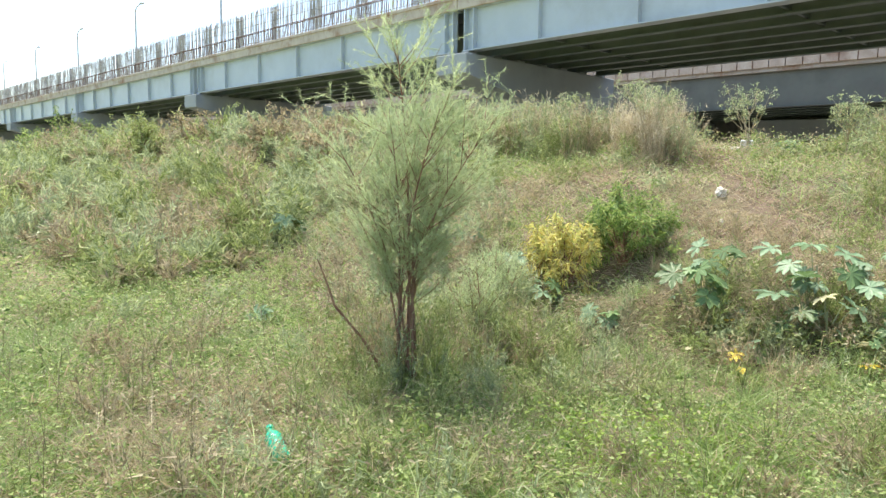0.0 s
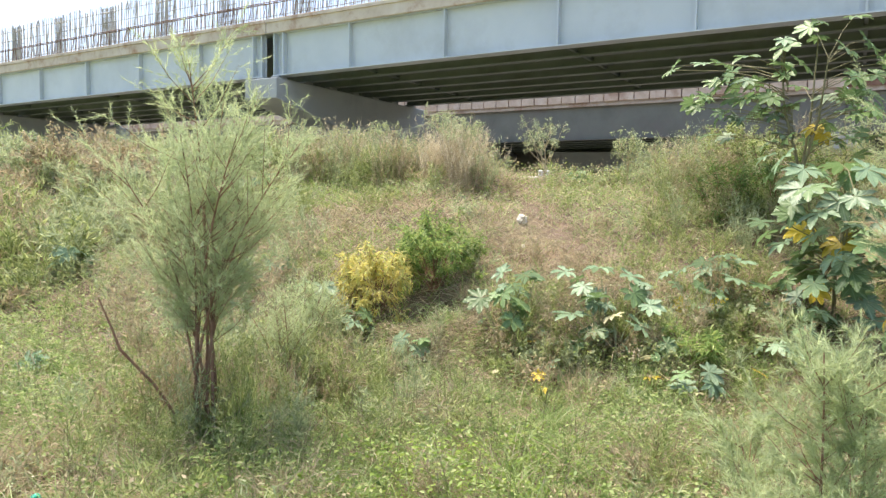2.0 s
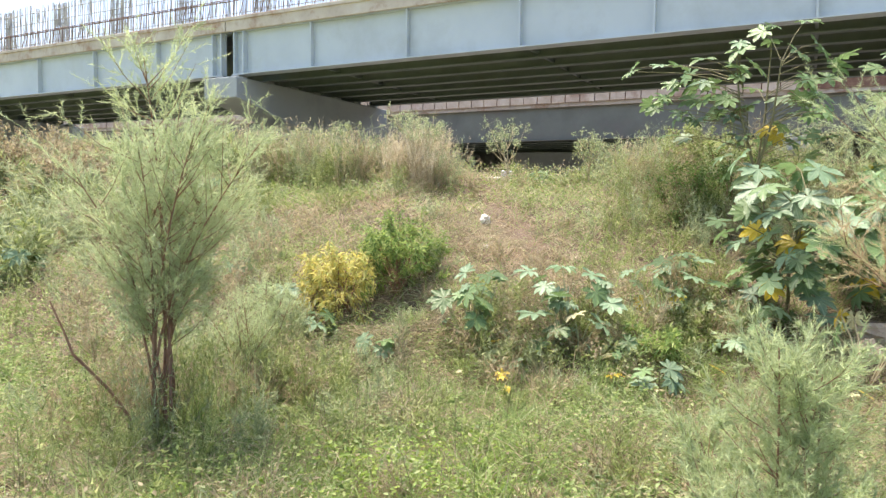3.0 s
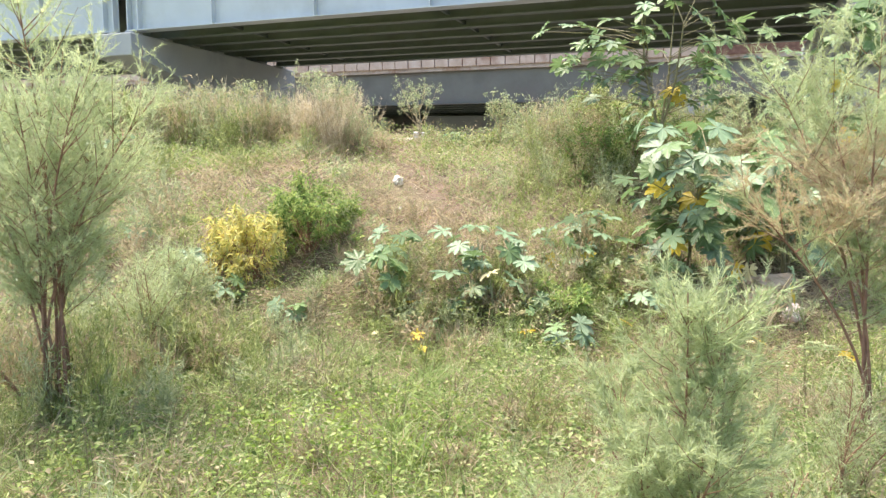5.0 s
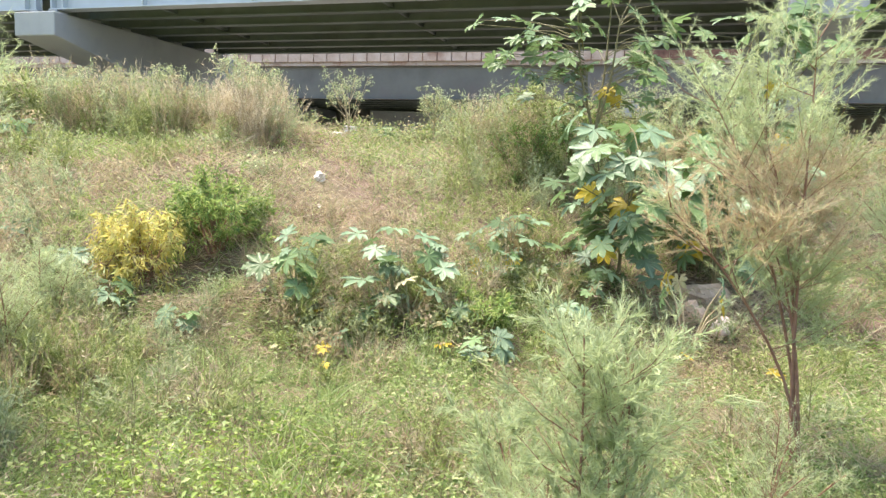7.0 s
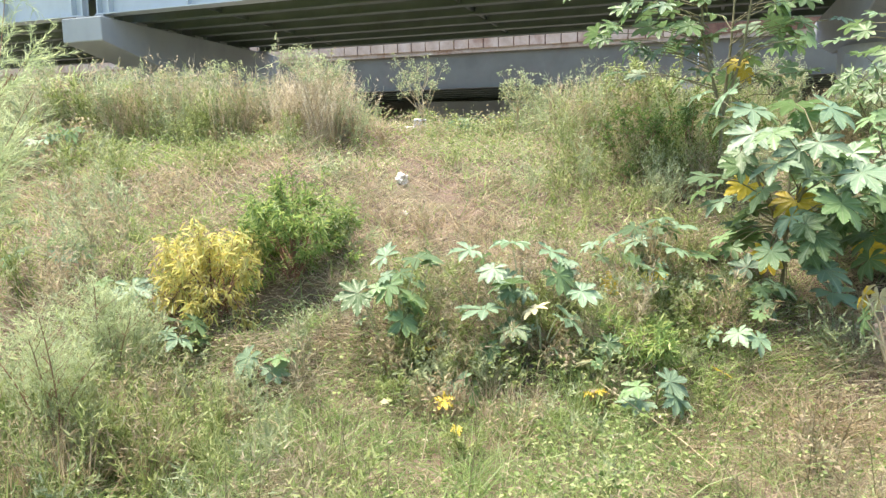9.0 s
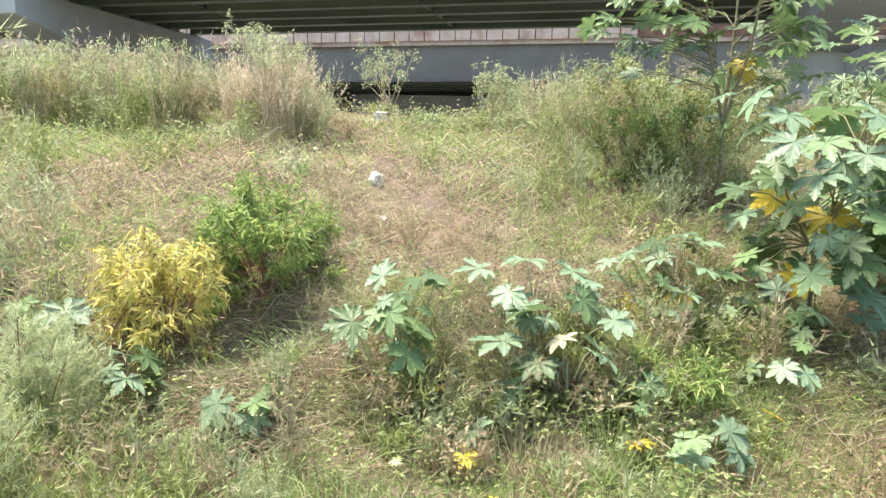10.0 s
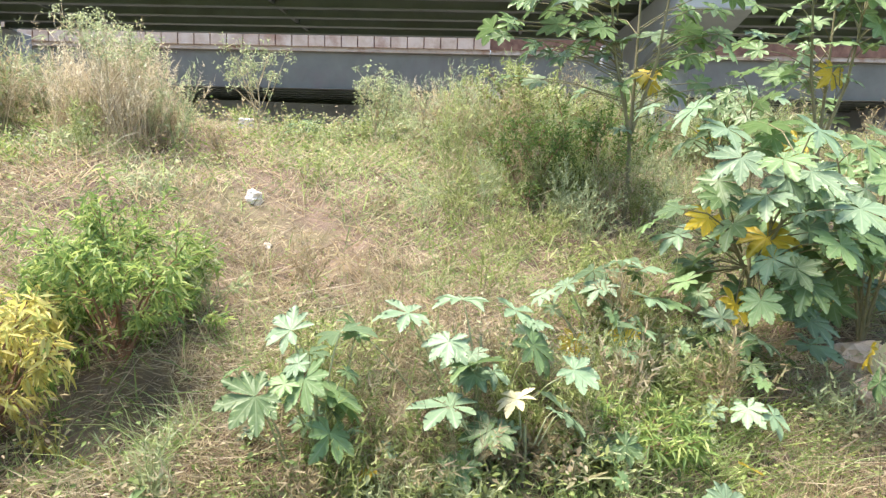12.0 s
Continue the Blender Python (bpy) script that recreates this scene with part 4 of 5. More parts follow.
def viaduct(shift, first, last, label, panels):
    """Steel-girder viaduct; its own x runs along it, its own y away from the walker."""
    root = new("viaduct")
    root.matrix_basis = Matrix(((-DX, DY, 0, 0), (-DY, -DX, 0, 0), (0, 0, 1, 0), (0, 0, 0, 1))) @ Matrix.Translation((-FIRST, shift, -0.8 if panels else 0.0)) @ Matrix.Rotation(-GRADE, 4, 'Y') @ Matrix.Translation((FIRST, 0, 0))
    tagged(root, label, "bridge", "two viaducts", "structure")
    lift = 0.45 if panels else 0.0
    # the second viaduct's front girder has its shade painted in
    girder = mesh_of("girder", M_DEEPSHADE if panels else M_STEEL, lambda bm: girder_fill(bm, 0.26, 1.75 + lift))
    inner = mesh_of("girder", M_UNDERSHADE, lambda bm: girder_fill(bm, 0.17, 1.75 + lift))
    # thin sheet below the slab, its dark colour standing in for shade
    soffit = mesh_of("soffit", M_UNDERSHADE, lambda bm: box(bm, -SPAN / 2 + 0.02, SPAN / 2 - 0.02, 0.2, 9.8, 1.712, 1.748))
    stiff = mesh_of("stiffener", M_STEEL, lambda bm: box(bm, -0.03, 0.03, -0.22, -0.013, 0.042, 1.708))
    endplate = mesh_of("stiffener", M_STEEL, lambda bm: box(bm, -0.025, 0.025, -0.24, -0.013, 0.042, 1.708))
    brace = mesh_of("cross_brace", M_UNDERSHADE, lambda bm: (box(bm, -0.05, 0.05, 0.02, PITCH - 0.02, 0.12, 0.24), box(bm, -0.05, 0.05, 0.02, PITCH - 0.02, 1.3, 1.42)))
    slab = mesh_of("deck_slab", M_CONCRETE, lambda bm: box(bm, -SPAN / 2 + 0.02, SPAN / 2 - 0.02, -0.2, 10.0, 1.754, 2.0))
    fascia = mesh_of("fascia", M_FASCIA, lambda bm: (box(bm, -SPAN / 2 + 0.02, SPAN / 2 - 0.02, -0.34, -0.21, 1.72, 2.30, 0.02), box(bm, -SPAN / 2 + 0.02, SPAN / 2 - 0.02, -0.40, -0.34, 2.14, 2.24)))
    cap = mesh_of("pier_cap", M_CONCRETE, cap_fill)
    bearing = mesh_of("bearing", M_CONCRETE, lambda bm: (box(bm, -0.62, -0.22, -0.25, 0.25, 0.0, 0.14), box(bm, 0.22, 0.62, -0.25, 0.25, 0.0, 0.14)))

    def column_fill(bm):
        bmesh.ops.create_cone(bm, cap_ends=True, segments=28, radius1=0.95, radius2=0.95, depth=5.2, matrix=Matrix.Translation((0, 0, -2.6)))
    column = mesh_of("column", M_CONCRETE, column_fill)
    front = rebar_mesh(3 + panels, 0.75, 0.36, 0.12, 0.016, (0.0, 0.7, 0.76), 0.05, (), M_RUST)
    screens = [rebar_mesh(11 + i, 2.3, 0.085, 0.05, 0.017, (0.5, 1.0, 1.5, 2.0), 0.12, (-11.5, -7.3, -3.1, 1.1, 5.3, 9.5), M_BAR) for i in range(3)]
    backing = mesh_of("parapet_backing", M_RUST, lambda bm: box(bm, -SPAN / 2, SPAN / 2, -0.47, -0.405, 1.96, 3.82))
    panel = mesh_of("parapet_panel", M_PANEL, lambda bm: box(bm, -0.455, 0.455, -0.06, 0.06, 0.0, 1.9, 0.02))
    Z = 6.2
    for k in range(first, last + 1):
        px = -(FIRST + (5.0 if panels else 0.0) + SPAN * k)
        at = Matrix.Translation
        c = piece("pier_cap", cap, root, "pale grey concrete hammerhead cap", at((px, 4.75, Z - 0.96)))
        piece("column", column, c, "", at((0, 0, -0.85)))
        for g in range(ROWS):
            piece("bearing", bearing, c, "", at((0, -4.75 + PITCH * g, 0.823)))
        if k == last:
            continue
        mx = px - SPAN / 2
        for g in range(ROWS):
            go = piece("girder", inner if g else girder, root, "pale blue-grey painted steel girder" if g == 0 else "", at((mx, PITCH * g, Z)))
            if g == 0 and not panels:
                for i in range(1, 6):
                    piece("stiffener", stiff, go, "", at((-SPAN / 2 + i * SPAN / 6, 0, 0)))
                for e in (-1, 1):
                    piece("stiffener", endplate, go, "", at((e * (SPAN / 2 - 0.35), 0, 0)))
                    piece("stiffener", endplate, go, "", at((e * (SPAN / 2 - 0.85), 0, 0)))
            if g < ROWS - 1 and -3 < k < 4:
                for i in range(1, 6, 2):
                    piece("cross_brace", brace, go, "", at((-SPAN / 2 + i * SPAN / 6, 0, 0)))
        piece("deck_slab", slab, root, "", at((mx, 0, Z + lift)))
        piece("soffit", soffit, root, "deck underside sheet coloured dark as shade", at((mx, 0, Z + lift - 0.04)))
        fo = piece("fascia", fascia, root, "rust-stained concrete deck edge", at((mx, 0, Z + lift)))
        if panels:
            if -2 < k < 3:
                for i in range(26):
                    piece("parapet_panel", panel, fo, "", at((-SPAN / 2 + 0.49 + i * 0.973, -0.52 + 0.012 * (i * 7 % 3), 1.95)))
            piece("parapet_backing", backing, fo, "rust-brown joints behind the panels", at((0, 0, 0)))
            piece("rebar", front, fo, "rusty upright bars", at((0, -0.28, 2.2)))
        else:
            piece("rebar", front, fo, "rusty upright bars", at((0, -0.28, 2.2)))
            piece("rebar_screen", screens[k % 3], fo, "tall open screen of reinforcing bars", at((0, 0.0, 2.0)))
    return root


def lamp_post_meshes():
    pole = raw_mesh("pole", *tubes([[((0, 0, 0), 0.13), ((0, 0, 5), 0.10), ((0, 0, 10.2), 0.07), ((0.4, 0, 10.6), 0.06), ((1.6, 0, 10.8), 0.05)]], 8), M_POST)
    head = mesh_of("lamp_head", M_POST, lambda bm: box(bm, 1.5, 2.3, -0.14, 0.14, 10.73, 10.89, 0.04))
    return pole, head


def build_lamps():
    pole, head = lamp_post_meshes()
    for i in range(9):
        u, s = 61.5 + 20.6 * i, 30.6
        root = thing("street_lamp", u * DX + s * DY, u * DY - s * DX, 8.2 - GRADE * (u - FIRST), "tall grey street lamp with one arm on the viaduct deck", "street lamp", "lamps along the viaduct", turn=math.degrees(math.atan2(-DY, -DX)))
        piece("pole", pole, root)
        piece("lamp_head", head, root)


def build_far_building():
    u, s = 330.0, 30.0
    root = thing("building", u * DX + s * DY, u * DY - s * DX, 0, "plain grey block-like building at the far end", "building", turn=math.degrees(math.atan2(-DY, -DX)))
    wall = part("wall", (lambda bm: (box(bm, -6, 6, -5, 5, -1, 13), bm)[1])(bmesh.new()), M_WALLFAR, root)
    part("roof", (lambda bm: (box(bm, -6.3, 6.3, -5.3, 5.3, 13.004, 13.5), bm)[1])(bmesh.new()), M_WALLFAR, root)
    pane = mesh_of("window", M_DARKGLASS, lambda bm: box(bm, -0.6, 0.6, -0.05, 0.05, -0.7, 0.7))
    for i in range(4):
        for j in range(4):
            piece("window", pane, wall, "", Matrix.Translation((-4.2 + 2.8 * i, -5.03, 2 + 3.0 * j)))


def build_far_frame():
    """Low concrete portal under the second viaduct."""
    u, s = 11.3, 52.0
    root = thing("concrete_portal", u * DX + s * DY, u * DY - s * DX, 0.9, "low pale concrete crossbeam on short columns", "portal", kind="structure", turn=math.degrees(math.atan2(-DY, -DX)))
    part("crossbeam", (lambda bm: (box(bm, -10, 10, -0.6, 0.6, 2.86, 4.26, 0.04), bm)[1])(bmesh.new()), M_CONCRETE, root)
    col = mesh_of("column", M_CONCRETE, lambda bm: box(bm, -0.45, 0.45, -0.45, 0.45, -0.8, 2.856, 0.04))
    for x in (-8, -3.2, 1.6, 6.4):
        piece("column", col, root, "", Matrix.Translation((x, 0, 0)))


def build_shade_wall():
    """Added dark wall: closes the space under the second viaduct, standing in for shade."""
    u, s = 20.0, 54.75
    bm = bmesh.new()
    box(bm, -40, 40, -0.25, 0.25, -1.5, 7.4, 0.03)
    me = bpy.data.meshes.new("shade_wall")
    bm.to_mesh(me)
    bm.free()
    me.materials.append(M_DEEPSHADE)
    ob = new("shade_wall", me)
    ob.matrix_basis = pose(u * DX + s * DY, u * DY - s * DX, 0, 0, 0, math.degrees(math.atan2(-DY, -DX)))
    tagged(ob, "added dark wall standing in for shade under the viaduct", "wall", kind="structure")


# ---- litter ----
def build_bottle():
    z = float(height(-0.79, 3.65)) + 0.045
    root = thing("plastic_bottle", -0.79, 3.65, z, "crumpled green plastic bottle lying in the grass", "bottle", turn=117)
    r = np.random.default_rng(2)
    ring = [(1.2 * a, 1.5 * b) for a, b in [(0.0, 0.004), (0.004, 0.030), (0.03, 0.034), (0.07, 0.031), (0.09, 0.034), (0.13, 0.032), (0.16, 0.034), (0.19, 0.026), (0.215, 0.014), (0.235, 0.0125)]]
    V, F, k = [], [], 14
    for i, (x, rad) in enumerate(ring):
        for s in range(k):
            w = 2 * math.pi * s / k
            q = rad * (1 - 0.22 * r.random() * (0.03 < x < 0.225))
            V.append((x - 0.13, q * math.cos(w), q * math.sin(w) * 0.8))
    for i in range(len(ring) - 1):
        for s in range(k):
            a, b = i * k + s, i * k + (s + 1) % k
            F += [(a, b, b + k), (a, b + k, a + k)]
    me = raw_mesh("body", np.array(V), np.array(F), M_BOTTLE)
    m = pose(0, 0, 0, 0, -14, 0)
    piece("body", me, root, "", m)
    bm = bmesh.new()
    bmesh.ops.create_cone(bm, cap_ends=True, segments=14, radius1=0.022, radius2=0.022, depth=0.024, matrix=pose(0.155, 0, 0, 0, 90, 0))
    lid = part("cap", bm, M_BOTTLE, root)
    lid.matrix_basis = m


def crumpled(name, x, y, size, material, seed, label, category, lift=0.4):
    """A crumpled piece of thin litter."""
    bm = bmesh.new()
    bmesh.ops.create_icosphere(bm, subdivisions=3, radius=1)
    for v in bm.verts:
        k = 1 + 0.5 * noise.noise(v.co * 1.7 + Vector((seed, 0, 0))) + 0.25 * noise.noise(v.co * 4 + Vector((0, seed, 0)))
        v.co = Vector((v.co.x * size[0], v.co.y * size[1], v.co.z * size[2])) * k
    me = bpy.data.meshes.new(name)
    bm.to_mesh(me)
    bm.free()
    me.materials.append(material)
    ob = new(name, me)
    ob.matrix_basis = pose(x, y, float(height(x, y)) + size[2] * lift, 20, 10, seed * 40)
    return tagged(ob, label, category)


# ---- the place ----
build_ground()
viaduct(21.6, -4, 10, "grey steel-girder viaduct under construction on hammerhead piers", False)
viaduct(45.0, -3, 6, "second viaduct beyond with rust-streaked parapet panels", True)
build_lamps()
build_far_building()
build_far_frame()
build_shade_wall()
build_far_trees()
build_dark_gap_trees()
build_undergrowth()
build_grass()
build_herbs()

feathery_tree(-0.24, 4.8, 2.3, 0.62, 10, 84000, 1, "tall feathery grey-green sapling on several reddish stems", low=0.38, bare=True)
feathery_tree(1.63, 1.94, 1.13, 0.3, 6, 46000, 2, "small feathery grey-green sapling in the grass", low=0.4)
feathery_tree(3.85, 2.72, 2.25, 0.72, 5, 74000, 3, "feathery sapling with rust-brown withered lower branches", withered=(0.48, 0.70), low=0.42, lean=(-0.06, 0.1))
feathery_tree(4.35, 2.25, 1.8, 0.7, 6, 44000, 4, "feathery sapling beside the withered one", low=0.15)
feathery_tree(0.53, 6.2, 0.75, 0.3, 6, 16000, 5, "low feathery bush at the foot of the bank", low=0.1)
feathery_tree(0.25, 5.5, 0.8, 0.3, 6, 9000, 6, "low hazy feathery bush among the herbs", low=0.05)
for i, (x, y, h) in enumerate([(1.45, 2.3, 0.45), (2.0, 1.9, 0.5), (2.5, 2.5, 0.6), (2.15, 2.75, 0.4), (2.95, 2.3, 0.62)]):
    feathery_tree(x, y, h, 0.24, 5, 4200, 40 + i, "knee-high feathery shoot among the grass", low=0.1)

TALL_A = [(5.85, 6.71, 3.42, 0.17, "green"), (4.98, 7.3, 3.08, 0.14, "pale"), (5.14, 7.17, 3.05, 0.17, "green"), (5.27, 6.94, 2.85, 0.17, "pale"), (6.37, 6.2, 3.0, 0.17, "green"), (6.2, 6.2, 2.66, 0.16, "pale"), (5.55, 6.71, 3.2, 0.18, "green"),
          (6.09, 6.47, 3.18, 0.18, "green"), (5.34, 7.2, 2.85, 0.16, "green"), (5.53, 6.86, 2.68, 0.17, "green"), (5.4, 7.2, 2.45, 0.15, "green"), (5.8, 6.83, 2.62, 0.17, "pale"), (6.31, 6.37, 2.62, 0.17, "green"), (5.96, 6.67, 2.36, 0.16, "yellow"),
          (6.14, 6.74, 2.3, 0.15, "yellow"), (6.35, 6.6, 2.9, 0.17, "green"), (5.7, 6.9, 3.05, 0.16, "green")]
TALL_B = [(4.64, 5.58, 1.94, 0.17, "pale"), (4.67, 5.39, 1.82, 0.19, "pale"), (4.5, 5.22, 1.65, 0.19, "pale"), (4.59, 5.1, 1.45, 0.19, "pale"), (4.9, 4.97, 1.82, 0.2, "pale"), (4.79, 4.95, 1.59, 0.18, "pale"), (4.93, 5.2, 1.19, 0.21, "yellow"), (4.82, 5.52, 1.28, 0.15, "yellow"),
          (5.03, 5.7, 0.85, 0.18, "green"), (4.76, 4.9, 0.98, 0.2, "green"), (4.9, 4.72, 1.4, 0.2, "pale"), (4.85, 5.45, 1.1, 0.18, "green"), (4.95, 5.05, 0.92, 0.17, "green"), (4.8, 5.3, 0.78, 0.15, "yellow"), (5.2, 5.1, 1.5, 0.19, "green"), (5.15, 4.8, 1.15, 0.19, "green")]
TALL_C = [(7.2, 6.12, 3.22, 0.2, "pale"), (7.47, 5.78, 3.25, 0.2, "green"), (7.76, 5.34, 3.4, 0.22, "pale"), (7.68, 5.46, 2.9, 0.2, "green"), (8.1, 6.2, 2.75, 0.18, "pale"), (8.0, 6.4, 2.62, 0.18, "pale"), (7.5, 5.5, 3.1, 0.2, "green"), (7.95, 5.7, 3.3, 0.2, "pale"), (7.4, 6.0, 2.8, 0.19, "green"), (7.7, 5.8, 2.5, 0.18, "yellow")]
castor_tree(5.88, 6.75, TALL_A, 200, 4, "tall castor plant with glossy palmate leaves, some yellowed", 3)
castor_tree(4.98, 5.3, TALL_B, 201, 3, "castor plant with large pale leaves over yellow ones", 3)
castor_tree(7.7, 5.85, TALL_C, 202, 4, "tall castor plant with pale leaves behind the saplings", 3)
CASTORS = [(5.75, 4.85, 1.6, 0.6, 44, 0.2, 4), (5.85, 5.2, 0.95, 0.55, 34, 0.19, 3), (8.6, 6.9, 1.1, 0.8, 40, 0.17, 4)]
for i, (x, y, h, w, n, size, st) in enumerate(CASTORS):
    castor_plant(x, y, h, w, n, size, 210 + i, "castor plant with dark palmate leaves behind a paler one", (0.72, 0.22, 0.06), st, 0.15)
ROW_A = [(2.17, 6.04, 0.85, 0.14, "pale"), (2.35, 5.94, 0.84, 0.16, "pale"), (2.12, 5.86, 0.7, 0.14, "green"), (1.94, 5.92, 0.65, 0.14, "green"), (2.25, 5.82, 0.58, 0.13, "green"), (2.3, 6.1, 0.72, 0.12, "pale"), (2.17, 5.75, 0.5, 0.12, "green")]
ROW_B = [(2.73, 5.94, 0.87, 0.15, "pale"), (3.02, 5.88, 0.91, 0.17, "pale"), (3.23, 5.72, 0.86, 0.16, "pale"), (3.18, 5.56, 0.73, 0.16, "green"), (2.86, 5.61, 0.69, 0.16, "green"), (3.3, 5.64, 0.8, 0.1, "pale")]
ROW_C = [(2.63, 5.55, 0.56, 0.19, "pale"), (3.1, 5.31, 0.5, 0.19, "pale"), (2.92, 5.43, 0.56, 0.12, "cream"), (2.78, 5.45, 0.45, 0.13, "green"), (3.15, 5.18, 0.33, 0.11, "pale"), (3.25, 5.24, 0.36, 0.1, "green"), (3.07, 5.12, 0.27, 0.08, "cream")]
ROW_D = [(3.88, 5.44, 0.73, 0.14, "pale"), (4.05, 5.83, 0.97, 0.13, "pale"), (4.28, 5.65, 0.99, 0.15, "pale"), (4.11, 5.49, 0.86, 0.15, "pale"), (3.81, 5.76, 0.6, 0.11, "yellow"), (3.99, 5.71, 0.9, 0.13, "pale"),
         (4.22, 5.85, 0.94, 0.13, "pale"), (3.88, 5.88, 0.9, 0.12, "pale"), (4.36, 5.5, 0.8, 0.12, "green"), (4.02, 5.56, 0.68, 0.11, "yellow"), (4.15, 5.7, 1.04, 0.12, "pale")]
ROW_E = [(4.68, 5.11, 0.62, 0.15, "pale"), (4.6, 5.29, 0.72, 0.14, "pale"), (4.76, 5.2, 0.54, 0.12, "green"), (4.54, 5.07, 0.48, 0.12, "pale"), (4.47, 5.32, 0.6, 0.11, "green")]
for i, (x, y, leaves) in enumerate(((2.2, 5.9, ROW_A), (3.02, 5.75, ROW_B), (2.92, 5.38, ROW_C), (4.07, 5.66, ROW_D), (4.62, 5.2, ROW_E))):
    castor_seedling(x, y, leaves, 300 + i, ("low castor plant with pale waxy leaves", "low castor plant with leaves held out level", "low castor plant with one withered cream leaf", "castor plant with pale leaves and two yellow ones", "small castor plant at the foot of the taller ones")[i])
SMALL = [(3.2, 4.66, 0.3, 0.18, 6), (1.38, 5.98, 0.2, 0.2, 6), (0.92, 6.4, 0.3, 0.2, 7), (2.4, 5.45, 0.12, 0.15, 5), (4.15, 4.95, 0.2, 0.2, 5)]
for i, (x, y, h, w, n) in enumerate(SMALL):
    castor_plant(x, y, h, w, n, 0.12, 320 + i, "tiny castor seedling with pale green palmate leaves", (0.3, 0.6, 0.07), 1, 0.45)
SLOPE = [(0.65, 7.0, 0.3, 0.25, 5), (0.14, 7.75, 0.25, 0.35, 5), (-1.95, 9.3, 0.4, 0.25, 6), (-1.7, 6.6, 0.1, 0.2, 4), (0.1, 11.1, 0.5, 0.35, 9), (-0.6, 8.9, 0.3, 0.3, 5)]
for i, (x, y, h, w, n) in enumerate(SLOPE):
    castor_plant(x, y, h, w, n, 0.15, 400 + i, "castor seedling among the weeds of the bank", (0.35, 0.5, 0.12), 1, 0.45)
castor_plant(4.95, 10.3, 0.42, 0.2, 9, 0.11, 408, "pale castor seedling on the crest of the bank", (0.3, 0.7), 1, 0.45)


def wilted_castor(x, y, tall, seed):
    """Bare stalks from which withered leaves hang."""
    r = np.random.default_rng(seed)
    z0 = float(height(x, y))
    root = thing("wilted_castor_plant", x, y, z0, "wilted castor plant with hanging cream and yellow leaves", "plant")
    lines = []
    for i in range(7):
        a = r.uniform(0, 6.28)
        h = tall * r.uniform(0.4, 1.0)
        q = Vector((math.cos(a) * 0.22, math.sin(a) * 0.22, h))
        lines.append([((0, 0, -0.03), 0.009), (q * 0.6 + Vector((0, 0, 0.06)), 0.007), (q, 0.004)])
        up = Vector((math.cos(a), math.sin(a), 0.25)).normalized()
        side = up.cross(Vector((0, 0, -1))).normalized()
        fwd = side.cross(up)
        m = Matrix(((*fwd, 0), (*side, 0), (*up, 0), (0, 0, 0, 1))).transposed()
        key = ("cream", "cream", "pale", "yellow", "green", "cream", "yellow")[i]
        piece("leaf", CASTOR[key][i % 6], root, "hanging withered leaf", Matrix.Translation(q) @ m @ Matrix.Diagonal((0.12, 0.09, 0.16, 1)))
    piece("stem", raw_mesh("stem", *tubes(lines, 5), M_STRAW), root)


wilted_castor(4.85, 4.35, 0.6, 91)


def fallen_leaf(x, y, size, key, seed, lift=0.05):
    r = np.random.default_rng(seed)
    ob = new("fallen_leaf", CASTOR[key][seed % 6])
    ob.matrix_basis = pose(x, y, float(height(x, y)) + lift, r.uniform(-30, 30), r.uniform(-30, 30), r.uniform(0, 360)) @ Matrix.Diagonal((size, size, size * 1.3, 1))
    tagged(ob, "yellow castor leaf lying on the grass" if key == "yellow" else "withered cream leaf lying on the grass", "leaf", "fallen leaves")


for i, (x, y, size, key) in enumerate([(2.96, 4.91, 0.095, "yellow"), (2.18, 5.22, 0.075, "yellow"), (3.81, 4.76, 0.075, "yellow"), (1.86, 5.28, 0.035, "cream"), (2.06, 4.83, 0.04, "yellow"), (3.11, 4.53, 0.05, "cream"),
                                       (4.9, 3.6, 0.09, "yellow"), (2.33, 5.7, 0.07, "yellow"), (4.6, 4.15, 0.08, "yellow"), (4.45, 4.1, 0.05, "cream"), (-0.1, 4.45, 0.06, "cream")]):
    fallen_leaf(x, y, size, key, 700 + i, 0.15)


def dry_stalk(points, label):
    ob = new("dry_stalk", raw_mesh("dry_stalk", *tubes([[(p, 0.0038 * (1 - 0.12 * i)) for i, p in enumerate(points)]], 5), M_STRAW))
    tagged(ob, label, "stalk", "long dry stalks")


dry_stalk([(3.1, 4.16, 0.03), (3.11, 4.38, 0.08), (3.09, 4.58, 0.13), (3.04, 4.76, 0.19), (3.0, 4.9, 0.24)], "long bent straw-coloured stalk lying against the weeds")
dry_stalk([(-2.6, 5.0, 0.02), (-2.25, 5.15, 0.07), (-1.9, 5.3, 0.1), (-1.6, 5.38, 0.08), (-1.4, 5.42, 0.02)], "long pale straw stalk lying on the grass")


